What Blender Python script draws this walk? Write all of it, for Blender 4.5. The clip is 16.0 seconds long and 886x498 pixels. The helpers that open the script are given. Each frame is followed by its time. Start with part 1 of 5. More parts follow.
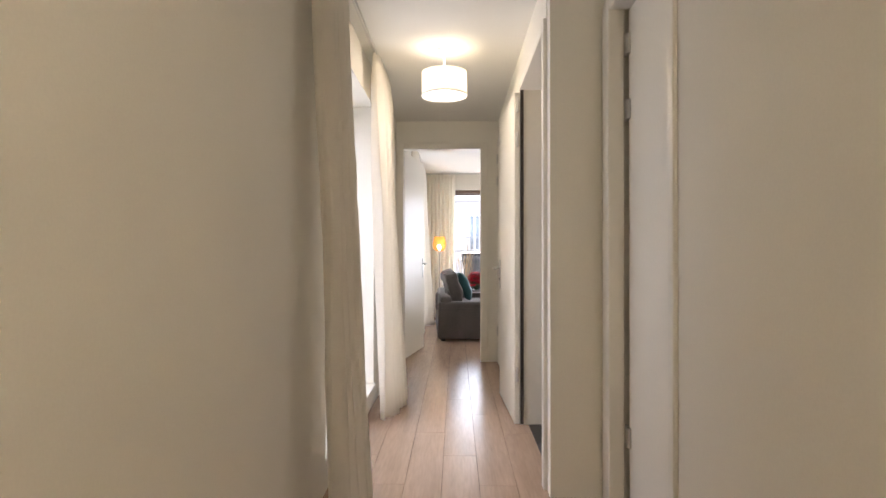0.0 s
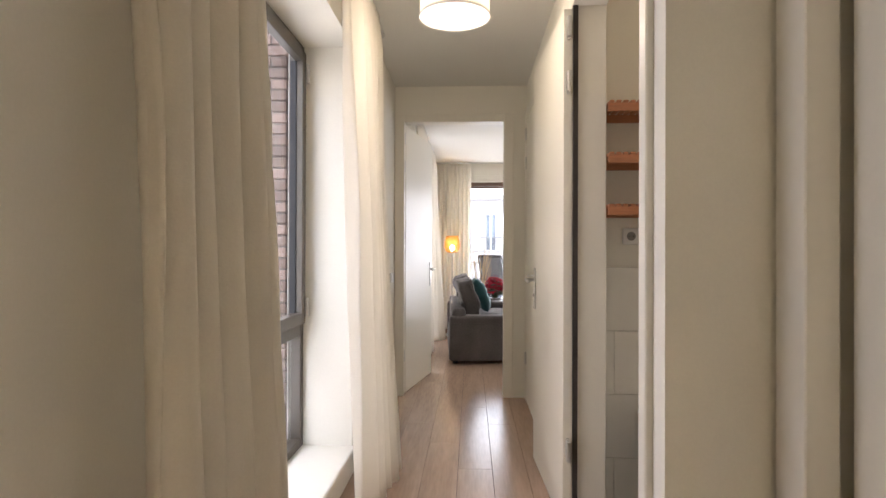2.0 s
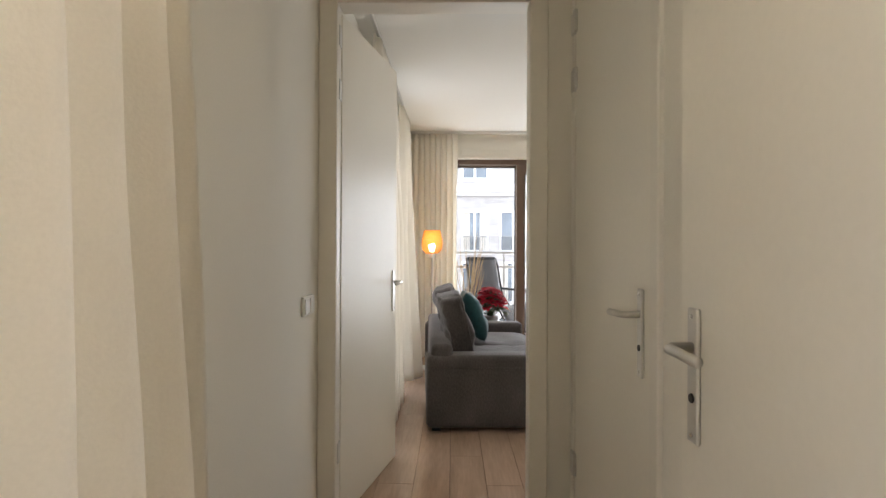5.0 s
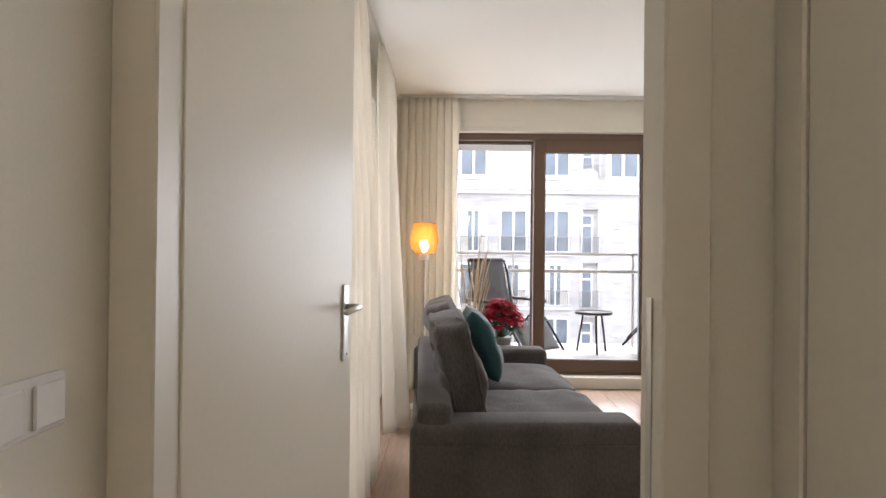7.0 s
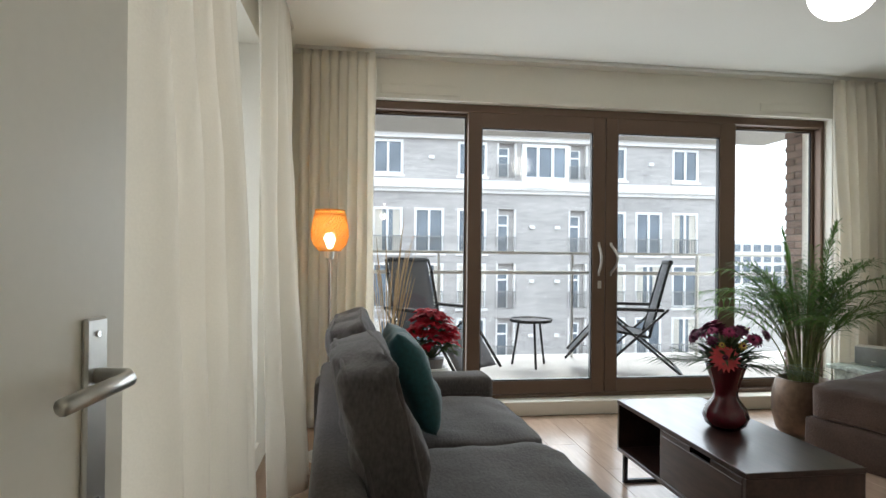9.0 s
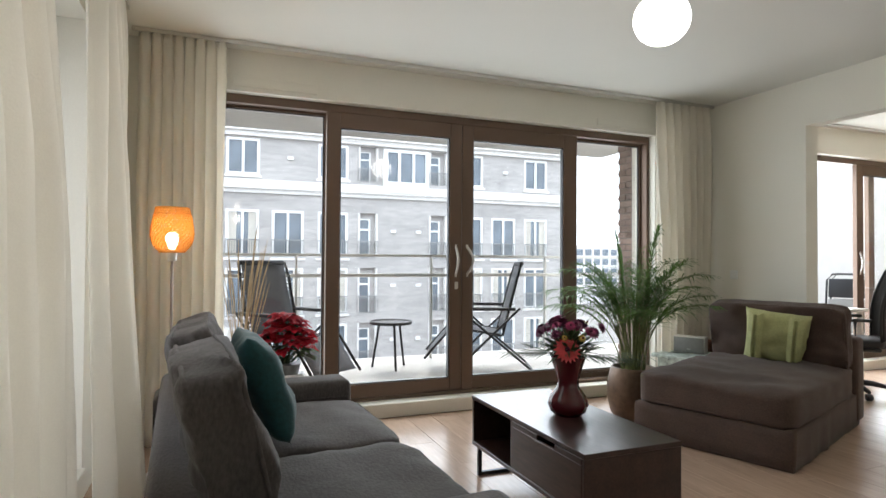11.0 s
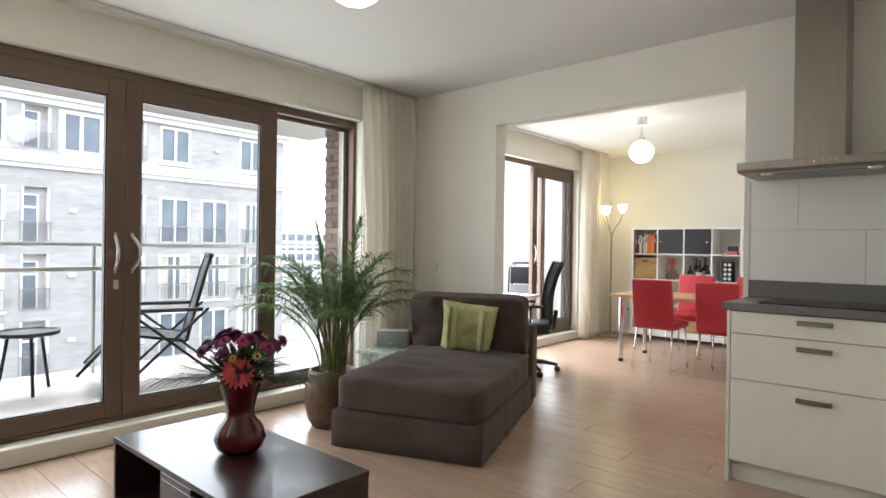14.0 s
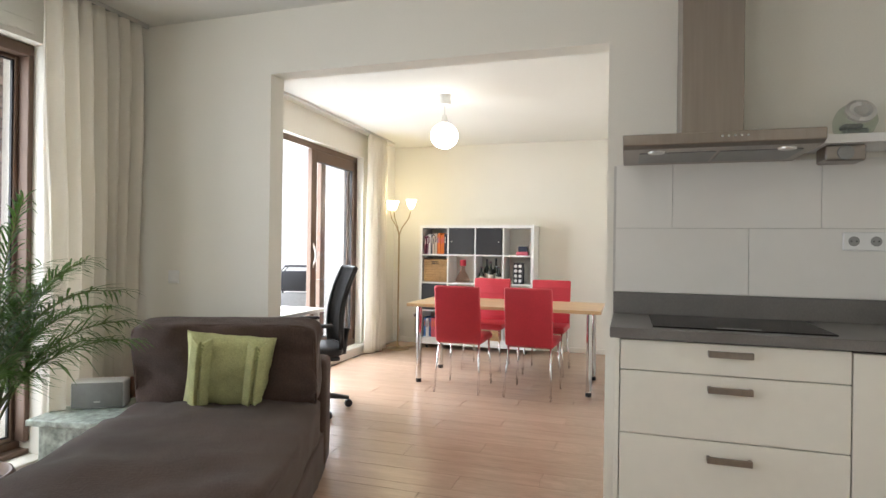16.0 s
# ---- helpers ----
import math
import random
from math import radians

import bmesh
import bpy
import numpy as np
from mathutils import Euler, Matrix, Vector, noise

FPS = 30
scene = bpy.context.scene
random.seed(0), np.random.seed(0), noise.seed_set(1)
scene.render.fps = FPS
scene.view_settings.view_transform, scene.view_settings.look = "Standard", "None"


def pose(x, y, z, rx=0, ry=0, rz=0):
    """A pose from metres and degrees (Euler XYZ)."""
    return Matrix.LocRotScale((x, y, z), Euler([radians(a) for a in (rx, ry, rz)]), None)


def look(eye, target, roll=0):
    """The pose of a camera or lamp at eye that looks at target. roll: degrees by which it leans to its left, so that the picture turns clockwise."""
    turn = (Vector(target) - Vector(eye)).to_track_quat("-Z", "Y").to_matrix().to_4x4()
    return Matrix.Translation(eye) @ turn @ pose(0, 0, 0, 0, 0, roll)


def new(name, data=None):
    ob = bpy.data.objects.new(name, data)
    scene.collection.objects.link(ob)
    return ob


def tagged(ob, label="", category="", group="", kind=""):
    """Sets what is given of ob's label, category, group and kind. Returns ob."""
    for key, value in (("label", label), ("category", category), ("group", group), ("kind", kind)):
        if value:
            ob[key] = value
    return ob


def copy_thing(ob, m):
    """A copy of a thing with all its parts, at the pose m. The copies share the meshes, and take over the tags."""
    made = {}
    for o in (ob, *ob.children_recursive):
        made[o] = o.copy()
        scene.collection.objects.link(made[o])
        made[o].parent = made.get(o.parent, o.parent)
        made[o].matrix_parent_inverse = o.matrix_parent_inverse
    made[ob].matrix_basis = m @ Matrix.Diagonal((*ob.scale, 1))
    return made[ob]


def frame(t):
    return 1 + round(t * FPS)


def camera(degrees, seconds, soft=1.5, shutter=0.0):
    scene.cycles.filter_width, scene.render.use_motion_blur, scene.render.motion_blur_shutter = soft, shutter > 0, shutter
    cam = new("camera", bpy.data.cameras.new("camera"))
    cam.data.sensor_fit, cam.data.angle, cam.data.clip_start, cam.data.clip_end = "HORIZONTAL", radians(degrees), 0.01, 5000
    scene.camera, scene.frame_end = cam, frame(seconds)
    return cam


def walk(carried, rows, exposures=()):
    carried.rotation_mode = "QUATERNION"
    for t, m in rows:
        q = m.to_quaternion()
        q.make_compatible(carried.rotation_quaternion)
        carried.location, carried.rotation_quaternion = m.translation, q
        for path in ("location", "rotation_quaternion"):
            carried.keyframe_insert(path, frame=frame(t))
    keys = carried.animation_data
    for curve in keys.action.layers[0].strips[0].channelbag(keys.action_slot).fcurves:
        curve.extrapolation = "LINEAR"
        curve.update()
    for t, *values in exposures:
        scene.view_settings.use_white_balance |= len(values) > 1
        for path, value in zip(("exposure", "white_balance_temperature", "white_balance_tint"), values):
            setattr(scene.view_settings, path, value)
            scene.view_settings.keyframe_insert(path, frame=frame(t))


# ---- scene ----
cam = camera(75.2, 16.0)
PATH = [
    (0, (0.151, -6.272, 1.198), (0.106, -4.272, 1.207), 0.0),
    (0.5, (0.143, -5.942, 1.201), (0.096, -3.942, 1.21), -0.1),
    (1, (0.117, -5.601, 1.212), (0.046, -3.602, 1.221), -0.1),
    (1.5, (0.16, -5.221, 1.219), (0.104, -3.222, 1.228), 0.1),
    (2, (0.148, -4.856, 1.222), (0.05, -2.858, 1.231), 0.2),
    (2.5, (0.136, -4.499, 1.218), (0.071, -2.5, 1.227), 0.3),
    (3, (0.123, -4.077, 1.223), (0.045, -2.079, 1.234), 0.4),
    (3.5, (0.098, -3.7, 1.221), (0.053, -1.7, 1.233), 0.4),
    (4, (0.12, -3.321, 1.238), (0.092, -1.321, 1.246), 0.1),
    (4.5, (0.102, -2.916, 1.23), (0.068, -0.916, 1.239), 0.2),
    (7, (0.068, -0.965, 1.226), (0.046, 1.035, 1.236), 0.6),
    (7.5, (0.058, -0.600, 1.232), (0.042, 1.40, 1.245), 0.6),
    (8, (0.050, -0.335, 1.240), (0.094, 1.664, 1.249), 0.6),
    (8.5, (0.040, -0.095, 1.226), (0.196, 1.899, 1.236), 0.5),
    (9, (0.060, 0.105, 1.202), (0.338, 2.085, 1.217), 0.6),
    (11.5, (0.093, 0.115, 1.181), (0.939, 1.926, 1.208), 0.4),
    (12, (0.114, 0.081, 1.211), (1.07, 1.838, 1.226), 0.5),
    (12.5, (0.144, 0.077, 1.216), (1.215, 1.766, 1.23), 0.5),
    (13, (0.173, 0.068, 1.241), (1.356, 1.68, 1.241), 0.8),
    (13.5, (0.349, 0.216, 1.244), (1.681, 1.708, 1.233), 0.8),
    (14, (0.515, 0.438, 1.235), (2.022, 1.753, 1.229), 0.8),
    (14.5, (0.797, 0.621, 1.226), (2.478, 1.703, 1.225), 1.0),
    (15, (1.068, 0.813, 1.234), (2.822, 1.774, 1.234), 0.9),
    (15.5, (1.325, 1.046, 1.243), (3.165, 1.829, 1.243), 0.9),
    (16, (1.53, 1.278, 1.252), (3.435, 1.888, 1.253), 0.8),
]
EXPOSURES = [(0, 1.6, 6150, 17), (0.5, 1.6, 6150, 17), (1.5, 1.55, 6250, 18), (2.5, 1.45, 6350, 15), (3, 1.35, 6450, 14), (3.5, 1.45, 6450, 13), (4.7, 1.15, 6450, 12), (7, 1.1, 6450, 16), (8.5, 0.5, 6200, 6), (9, 0.5, 6200, 6), (12, 0.65, 6300, 9), (15, 0.95, 6250, 10), (16, 1.05, 6250, 11)]
walk(cam, [(t, look(eye, target, roll)) for t, eye, target, roll in PATH], EXPOSURES)

# ---- light ----
world = bpy.data.worlds.new("sky")
scene.world = world
world.use_nodes = True
wn = world.node_tree.nodes
sky = wn.new("ShaderNodeTexSky")
sky.sky_type = "NISHITA"
sky.sun_disc = False
sky.sun_elevation, sky.sun_rotation = radians(50), radians(12)
sky.air_density, sky.dust_density, sky.ozone_density = 1.0, 4.0, 1.0
soften = wn.new("ShaderNodeMixRGB")
soften.inputs[0].default_value = 0.75
soften.inputs[2].default_value = (17.0, 18.3, 20.2, 1)
world.node_tree.links.new(sky.outputs[0], soften.inputs[1])
world.node_tree.links.new(soften.outputs[0], wn["Background"].inputs[0])
wn["Background"].inputs[1].default_value = 0.15
sun = new("sun", bpy.data.lights.new("sun", "SUN"))
sun.data.energy, sun.data.angle, sun.data.color = 1.5, radians(15), (1, 0.97, 0.92)
sun.matrix_world = look((0, 0, 30), (-5, -24, 0))
FY = 4.31


def bulb(name, place, watts, size, color=(1, 0.78, 0.5)):
    lamp = new(name, bpy.data.lights.new(name, "POINT"))
    lamp.data.energy, lamp.data.shadow_soft_size, lamp.data.color = watts, size, color
    lamp.location = place
    return lamp


for place, size, watts, ahead in (((1.96, FY + 0.30, 1.25), (3.6, 2.0), 40, (1.96, 0, 1.25)), ((6.85, FY + 0.30, 1.25), (1.7, 2.0), 42, (6.85, 0, 1.25)), ((-0.84, -2.57, 1.3), (1.5, 2.0), 7, (5, -2.57, 1.3)), ((-0.84, 2.1, 1.3), (2.2, 2.0), 12, (5, 2.1, 1.3))):
    daylight = new("window_daylight", bpy.data.lights.new("window_daylight", "AREA"))
    daylight.data.shape, daylight.data.size, daylight.data.size_y, daylight.data.energy = "RECTANGLE", *size, watts
    daylight.data.color = (0.93, 0.97, 1.0)
    daylight.matrix_world = look(place, ahead)

# ---- materials ----
def material(name, color, rough=0.6, metal=0.0, grain=0.06, size=30.0, bump=0.05, coarse=2.0, stretch=(1, 1, 1), spread=0.0, sheen=0.0, coat=0.0):
    """A surface whose colour varies at two scales, with fine relief."""
    m = bpy.data.materials.new(name)
    m.use_nodes = True
    n, l = m.node_tree.nodes, m.node_tree.links
    b = n["Principled BSDF"]
    b.inputs["Roughness"].default_value, b.inputs["Metallic"].default_value = rough, metal
    b.inputs["Sheen Weight"].default_value, b.inputs["Coat Weight"].default_value = sheen, coat
    co, mp = n.new("ShaderNodeTexCoord"), n.new("ShaderNodeMapping")
    mp.inputs["Scale"].default_value = stretch
    l.new(co.outputs["Object"], mp.inputs[0])
    fine, wide = n.new("ShaderNodeTexNoise"), n.new("ShaderNodeTexNoise")
    fine.inputs["Scale"].default_value, fine.inputs["Detail"].default_value = size, 5
    wide.inputs["Scale"].default_value, wide.inputs["Detail"].default_value = coarse, 3
    l.new(mp.outputs[0], fine.inputs[0])
    l.new(mp.outputs[0], wide.inputs[0])
    add = n.new("ShaderNodeMath")
    add.operation = "ADD"
    l.new(fine.outputs["Fac"], add.inputs[0])
    l.new(wide.outputs["Fac"], add.inputs[1])
    last = add
    if spread:
        info, mul, plus = n.new("ShaderNodeObjectInfo"), n.new("ShaderNodeMath"), n.new("ShaderNodeMath")
        mul.operation, plus.operation = "MULTIPLY_ADD", "ADD"
        mul.inputs[1].default_value, mul.inputs[2].default_value = spread * 2, -spread
        l.new(info.outputs["Random"], mul.inputs[0])
        l.new(add.outputs[0], plus.inputs[0])
        l.new(mul.outputs[0], plus.inputs[1])
        last = plus
        shift = n.new("ShaderNodeVectorMath")
        shift.operation = "MULTIPLY_ADD"
        far = n.new("ShaderNodeCombineXYZ")
        for k in range(3):
            l.new(info.outputs["Random"], far.inputs[k])
        shift.inputs[1].default_value = (37, 53, 71)
        l.new(far.outputs[0], shift.inputs[0])
        l.new(mp.outputs[0], shift.inputs[2])
        l.new(shift.outputs[0], fine.inputs[0])
        l.new(shift.outputs[0], wide.inputs[0])
    ramp = n.new("ShaderNodeMapRange")
    ramp.inputs["From Min"].default_value, ramp.inputs["From Max"].default_value = 0.6, 1.4
    ramp.inputs["To Min"].default_value, ramp.inputs["To Max"].default_value = 1 - grain * 2, 1 + grain * 2
    ramp.clamp = False
    l.new(last.outputs[0], ramp.inputs["Value"])
    tint = n.new("ShaderNodeVectorMath")
    tint.operation = "SCALE"
    tint.inputs[0].default_value = color
    l.new(ramp.outputs[0], tint.inputs["Scale"])
    l.new(tint.outputs[0], b.inputs["Base Color"])
    if bump:
        bp = n.new("ShaderNodeBump")
        bp.inputs["Strength"].default_value, bp.inputs["Distance"].default_value = bump, 0.01
        l.new(fine.outputs["Fac"], bp.inputs["Height"])
        l.new(bp.outputs[0], b.inputs["Normal"])
    return m


def glowing(name, color, strength, base=(0.8, 0.8, 0.75), trans=0.0):
    m = material(name, base, 0.5, grain=0.02)
    b = m.node_tree.nodes["Principled BSDF"]
    b.inputs["Emission Color"].default_value = (*color, 1)
    b.inputs["Emission Strength"].default_value = strength
    return m


def clear(name, color=(1, 1, 1), rough=0.0, reflect=0.06):
    m = bpy.data.materials.new(name)
    m.use_nodes = True
    n, l = m.node_tree.nodes, m.node_tree.links
    n.remove(n["Principled BSDF"])
    a, g, mix = n.new("ShaderNodeBsdfTransparent"), n.new("ShaderNodeBsdfGlossy"), n.new("ShaderNodeMixShader")
    a.inputs[0].default_value = (*color, 1)
    g.inputs["Roughness"].default_value = rough
    fr, power, gain = n.new("ShaderNodeLayerWeight"), n.new("ShaderNodeMath"), n.new("ShaderNodeMath")
    power.operation, gain.operation = "POWER", "MULTIPLY_ADD"
    power.inputs[1].default_value = 5
    gain.inputs[1].default_value, gain.inputs[2].default_value = 0.6, 0.03
    l.new(fr.outputs["Facing"], power.inputs[0])
    l.new(power.outputs[0], gain.inputs[0])
    l.new(gain.outputs[0], mix.inputs[0])
    l.new(a.outputs[0], mix.inputs[1])
    l.new(g.outputs[0], mix.inputs[2])
    l.new(mix.outputs[0], n["Material Output"].inputs[0])
    return m


def thin_cloth(name, color, through_it):
    """Woven cloth that lets part of the light through."""
    m = material(name, color, 0.9, grain=0.04, size=180, bump=0.15, coarse=3)
    n, l = m.node_tree.nodes, m.node_tree.links
    t, mix = n.new("ShaderNodeBsdfTranslucent"), n.new("ShaderNodeMixShader")
    t.inputs[0].default_value = (*color, 1)
    mix.inputs[0].default_value = through_it
    l.new(n["Principled BSDF"].outputs[0], mix.inputs[1])
    l.new(t.outputs[0], mix.inputs[2])
    l.new(mix.outputs[0], n["Material Output"].inputs[0])
    return m


def thin_leaf(name, color, *a, **k):
    """A leaf that lets some of the light through."""
    m = material(name, color, *a, **k)
    n, l = m.node_tree.nodes, m.node_tree.links
    t, mix = n.new("ShaderNodeBsdfTranslucent"), n.new("ShaderNodeMixShader")
    t.inputs[0].default_value = (color[0] * 1.5, color[1] * 1.7, color[2], 1)
    mix.inputs[0].default_value = 0.35
    l.new(n["Principled BSDF"].outputs[0], mix.inputs[1])
    l.new(t.outputs[0], mix.inputs[2])
    l.new(mix.outputs[0], n["Material Output"].inputs[0])
    return m


PLASTER = material("plaster", (0.80, 0.775, 0.695), 0.85, grain=0.015, size=140, bump=0.035, coarse=1.2)
CEILING = material("ceiling_plaster", (0.75, 0.74, 0.69), 0.9, grain=0.012, size=160, bump=0.05, coarse=1)
TRIMPAINT = material("trim_paint", (0.78, 0.75, 0.67), 0.4, grain=0.01, size=40, bump=0.02)
DOORPAINT = material("door_paint", (0.80, 0.77, 0.68), 0.38, grain=0.012, size=60, bump=0.02)
LAMINATE = material("laminate", (0.46, 0.325, 0.238), 0.25, grain=0.085, size=9, bump=0.03, coarse=1.6, stretch=(9, 0.8, 1), spread=0.05)
GAP = material("dark_gap", (0.05, 0.04, 0.035), 0.8)
BRONZE = material("bronze_aluminium", (0.15, 0.098, 0.070), 0.42, metal=0.35, grain=0.03, size=50, bump=0.02)
GREYFRAME = material("grey_brown_frame", (0.10, 0.088, 0.07), 0.42, metal=0.2, grain=0.04, size=50, bump=0.02)
GLASS = clear("window_glass")
CURTAIN = thin_cloth("curtain_cloth", (0.90, 0.865, 0.79), 0.55)
STEEL = material("brushed_steel", (0.34, 0.30, 0.265), 0.34, metal=1.0, grain=0.05, size=60, bump=0.03, stretch=(1, 1, 0.05))
CHROME = material("chrome", (0.7, 0.7, 0.7), 0.14, metal=1.0, grain=0.02)
SATIN = material("satin_metal", (0.62, 0.61, 0.58), 0.3, metal=0.9, grain=0.03)
BLACKMETAL = material("black_metal", (0.02, 0.02, 0.021), 0.45, metal=0.4, grain=0.05)
SOFA = material("grey_sofa_fabric", (0.070, 0.061, 0.058), 0.9, grain=0.24, size=110, bump=0.3, coarse=5, stretch=(1, 0.5, 0.5), sheen=0.12)
CHAISE = material("brown_chaise_fabric", (0.078, 0.049, 0.038), 0.9, grain=0.16, size=110, bump=0.35, coarse=5, sheen=0.1)
TEAL = material("teal_velvet", (0.004, 0.055, 0.060), 0.75, grain=0.18, size=60, coarse=8, bump=0.15, sheen=0.15)
LIME = material("lime_knit", (0.54, 0.55, 0.27), 0.9, grain=0.12, size=140, bump=0.5, coarse=12)
DARKWOOD = material("dark_walnut", (0.04, 0.02, 0.016), 0.30, grain=0.28, size=10, coarse=2, stretch=(8, 1, 8), bump=0.03, coat=0.2)
REDGLASS = material("red_glaze", (0.085, 0.004, 0.010), 0.12, grain=0.05, coat=0.2)
WHITE = material("white_lacquer", (0.80, 0.80, 0.78), 0.4, grain=0.01)
KITCHEN = material("kitchen_front", (0.80, 0.77, 0.68), 0.35, grain=0.012, size=20, bump=0.01)
COUNTER = material("grey_worktop", (0.165, 0.155, 0.145), 0.42, grain=0.10, size=200, coarse=6, bump=0.03)
HOB = material("black_glass", (0.012, 0.011, 0.011), 0.06, grain=0.02)
TILE = material("white_tile", (0.80, 0.78, 0.73), 0.22, grain=0.01, size=8, bump=0.01, spread=0.02)
GROUT = material("grout", (0.55, 0.53, 0.49), 0.9)
BLACKPLASTIC = material("black_plastic", (0.018, 0.018, 0.02), 0.5, grain=0.05, size=90, bump=0.08)
MESH = material("black_mesh", (0.016, 0.016, 0.018), 0.85, grain=0.2, size=300, bump=0.4)
REDCLOTH = material("red_leather", (0.50, 0.028, 0.045), 0.5, grain=0.06, size=90, bump=0.1, coarse=5)
BEECH = material("beech_top", (0.58, 0.40, 0.22), 0.35, grain=0.10, size=9, coarse=2, stretch=(8, 0.8, 8), bump=0.02)
PINE = material("red_pine", (0.42, 0.17, 0.075), 0.5, grain=0.16, size=10, stretch=(1, 8, 8), bump=0.04)
WICKER = material("wicker", (0.50, 0.32, 0.15), 0.75, grain=0.3, size=60, bump=0.6, stretch=(1, 1, 3))
BAMBOO = thin_cloth("bamboo_weave", (0.70, 0.42, 0.12), 0.45)
POT = material("bronze_pot", (0.14, 0.09, 0.06), 0.42, metal=0.45, grain=0.2, size=25, coarse=4, bump=0.08)
LEAF = thin_leaf("palm_leaf", (0.065, 0.13, 0.026), 0.5, grain=0.3, size=20, coarse=3, spread=0.3)
STEM = material("palm_stem", (0.14, 0.16, 0.05), 0.55, grain=0.25, size=20)
REDLEAF = thin_leaf("poinsettia_leaf", (0.36, 0.006, 0.022), 0.6, grain=0.3, size=20, coarse=9)
PINKPETAL = material("pink_petal", (0.72, 0.09, 0.10), 0.6, grain=0.15, size=30)
PURPLE = material("purple_petal", (0.13, 0.015, 0.06), 0.7, grain=0.3, size=40)
MAGENTA = material("magenta_petal", (0.34, 0.03, 0.12), 0.7, grain=0.25, size=40)
YELLOW = material("yellow_petal", (0.55, 0.40, 0.08), 0.7, grain=0.2, size=40)
GREENLEAF = material("green_leaf", (0.05, 0.09, 0.03), 0.55, grain=0.3, size=20)
DRYGRASS = material("dry_grass", (0.50, 0.36, 0.20), 0.85, grain=0.2)
SOIL = material("soil", (0.035, 0.025, 0.018), 0.95, grain=0.3, size=60, bump=0.6)
BRICK = material("brick", (0.33, 0.245, 0.205), 0.85, grain=0.16, size=30, bump=0.3, coarse=5, spread=0.35)
FARBRICK = material("grey_brick", (0.42, 0.40, 0.38), 0.9, grain=0.14, size=1.6, coarse=0.3, stretch=(1, 1, 4), bump=0.0)
MORTAR = material("mortar", (0.25, 0.22, 0.20), 0.95, grain=0.1, size=80, bump=0.3)
WHITESTONE = material("white_stone", (0.72, 0.70, 0.67), 0.8, grain=0.04, size=5)
DARKPANE = material("far_pane", (0.16, 0.19, 0.22), 0.08, grain=0.25, size=0.8, coarse=0.25)
CONCRETE = material("balcony_concrete", (0.56, 0.54, 0.50), 0.85, grain=0.06, size=20, coarse=2, bump=0.1)
GROUNDMAT = material("street_ground", (0.20, 0.19, 0.175), 0.9, grain=0.2, size=0.5, coarse=0.05)
GREYPLASTIC = material("grey_plastic", (0.28, 0.28, 0.27), 0.5, grain=0.05)
LOUNGE = material("lounger_mesh", (0.13, 0.135, 0.145), 0.8, grain=0.15, size=200, bump=0.3)
TERRAZZO = material("green_stone", (0.44, 0.50, 0.45), 0.3, grain=0.35, size=40, coarse=18, bump=0.02)
TERRACOTTA = material("terracotta", (0.20, 0.085, 0.05), 0.7, grain=0.12)
PORCELAIN = material("porcelain", (0.85, 0.84, 0.80), 0.1, grain=0.01)
DRUM = glowing("drum_shade", (1.0, 0.82, 0.52), 0.45, (0.85, 0.82, 0.74))
DIFFUSER = glowing("lamp_diffuser", (1.0, 0.86, 0.62), 1.1, (0.85, 0.82, 0.74))
GLOBE = glowing("opal_globe", (1.0, 0.92, 0.81), 6.0, (0.9, 0.9, 0.88))
FILAMENT = glowing("bulb_glow", (1.0, 0.85, 0.6), 18.0)
TULIP = glowing("tulip_glow", (1.0, 0.84, 0.45), 5.0)


def brick_paint(name, light, dark, mortar):
    """Coursed brickwork for a wall in the y-z plane that stays far off."""
    m = material(name, light, 0.9, grain=0.08, size=4)
    n, l = m.node_tree.nodes, m.node_tree.links
    co, sep, com, tex, bp = n.new("ShaderNodeTexCoord"), n.new("ShaderNodeSeparateXYZ"), n.new("ShaderNodeCombineXYZ"), n.new("ShaderNodeTexBrick"), n.new("ShaderNodeBump")
    l.new(co.outputs["Object"], sep.inputs[0])
    l.new(sep.outputs[1], com.inputs[0])
    l.new(sep.outputs[2], com.inputs[1])
    l.new(com.outputs[0], tex.inputs["Vector"])
    tex.inputs["Color1"].default_value, tex.inputs["Color2"].default_value, tex.inputs["Mortar"].default_value = (*light, 1), (*dark, 1), (*mortar, 1)
    tex.inputs["Scale"].default_value, tex.inputs["Mortar Size"].default_value = 1.0, 0.007
    tex.inputs["Brick Width"].default_value, tex.inputs["Row Height"].default_value = 0.24, 0.075
    l.new(tex.outputs["Color"], n["Principled BSDF"].inputs["Base Color"])
    l.new(tex.outputs["Fac"], bp.inputs["Height"])
    bp.inputs["Strength"].default_value, bp.invert = 0.4, True
    l.new(bp.outputs[0], n["Principled BSDF"].inputs["Normal"])
    return m


# ---- building blocks ----
def box(bm, x0, x1, y0, y1, z0, z1, bevel=0.0, seg=1):
    start = len(bm.verts)
    m = Matrix.Translation(((x0 + x1) / 2, (y0 + y1) / 2, (z0 + z1) / 2)) @ Matrix.Diagonal((abs(x1 - x0), abs(y1 - y0), abs(z1 - z0), 1))
    made = bmesh.ops.create_cube(bm, size=1, matrix=m)
    if bevel:
        edges = {e for v in made["verts"] for e in v.link_edges}
        bmesh.ops.bevel(bm, geom=list(edges), offset=bevel, segments=seg, affect="EDGES", profile=0.5)
    return bm


def boxes(*rows, bevel=0.0, seg=1):
    bm = bmesh.new()
    for r in rows:
        box(bm, *r, bevel=bevel, seg=seg)
    return bm


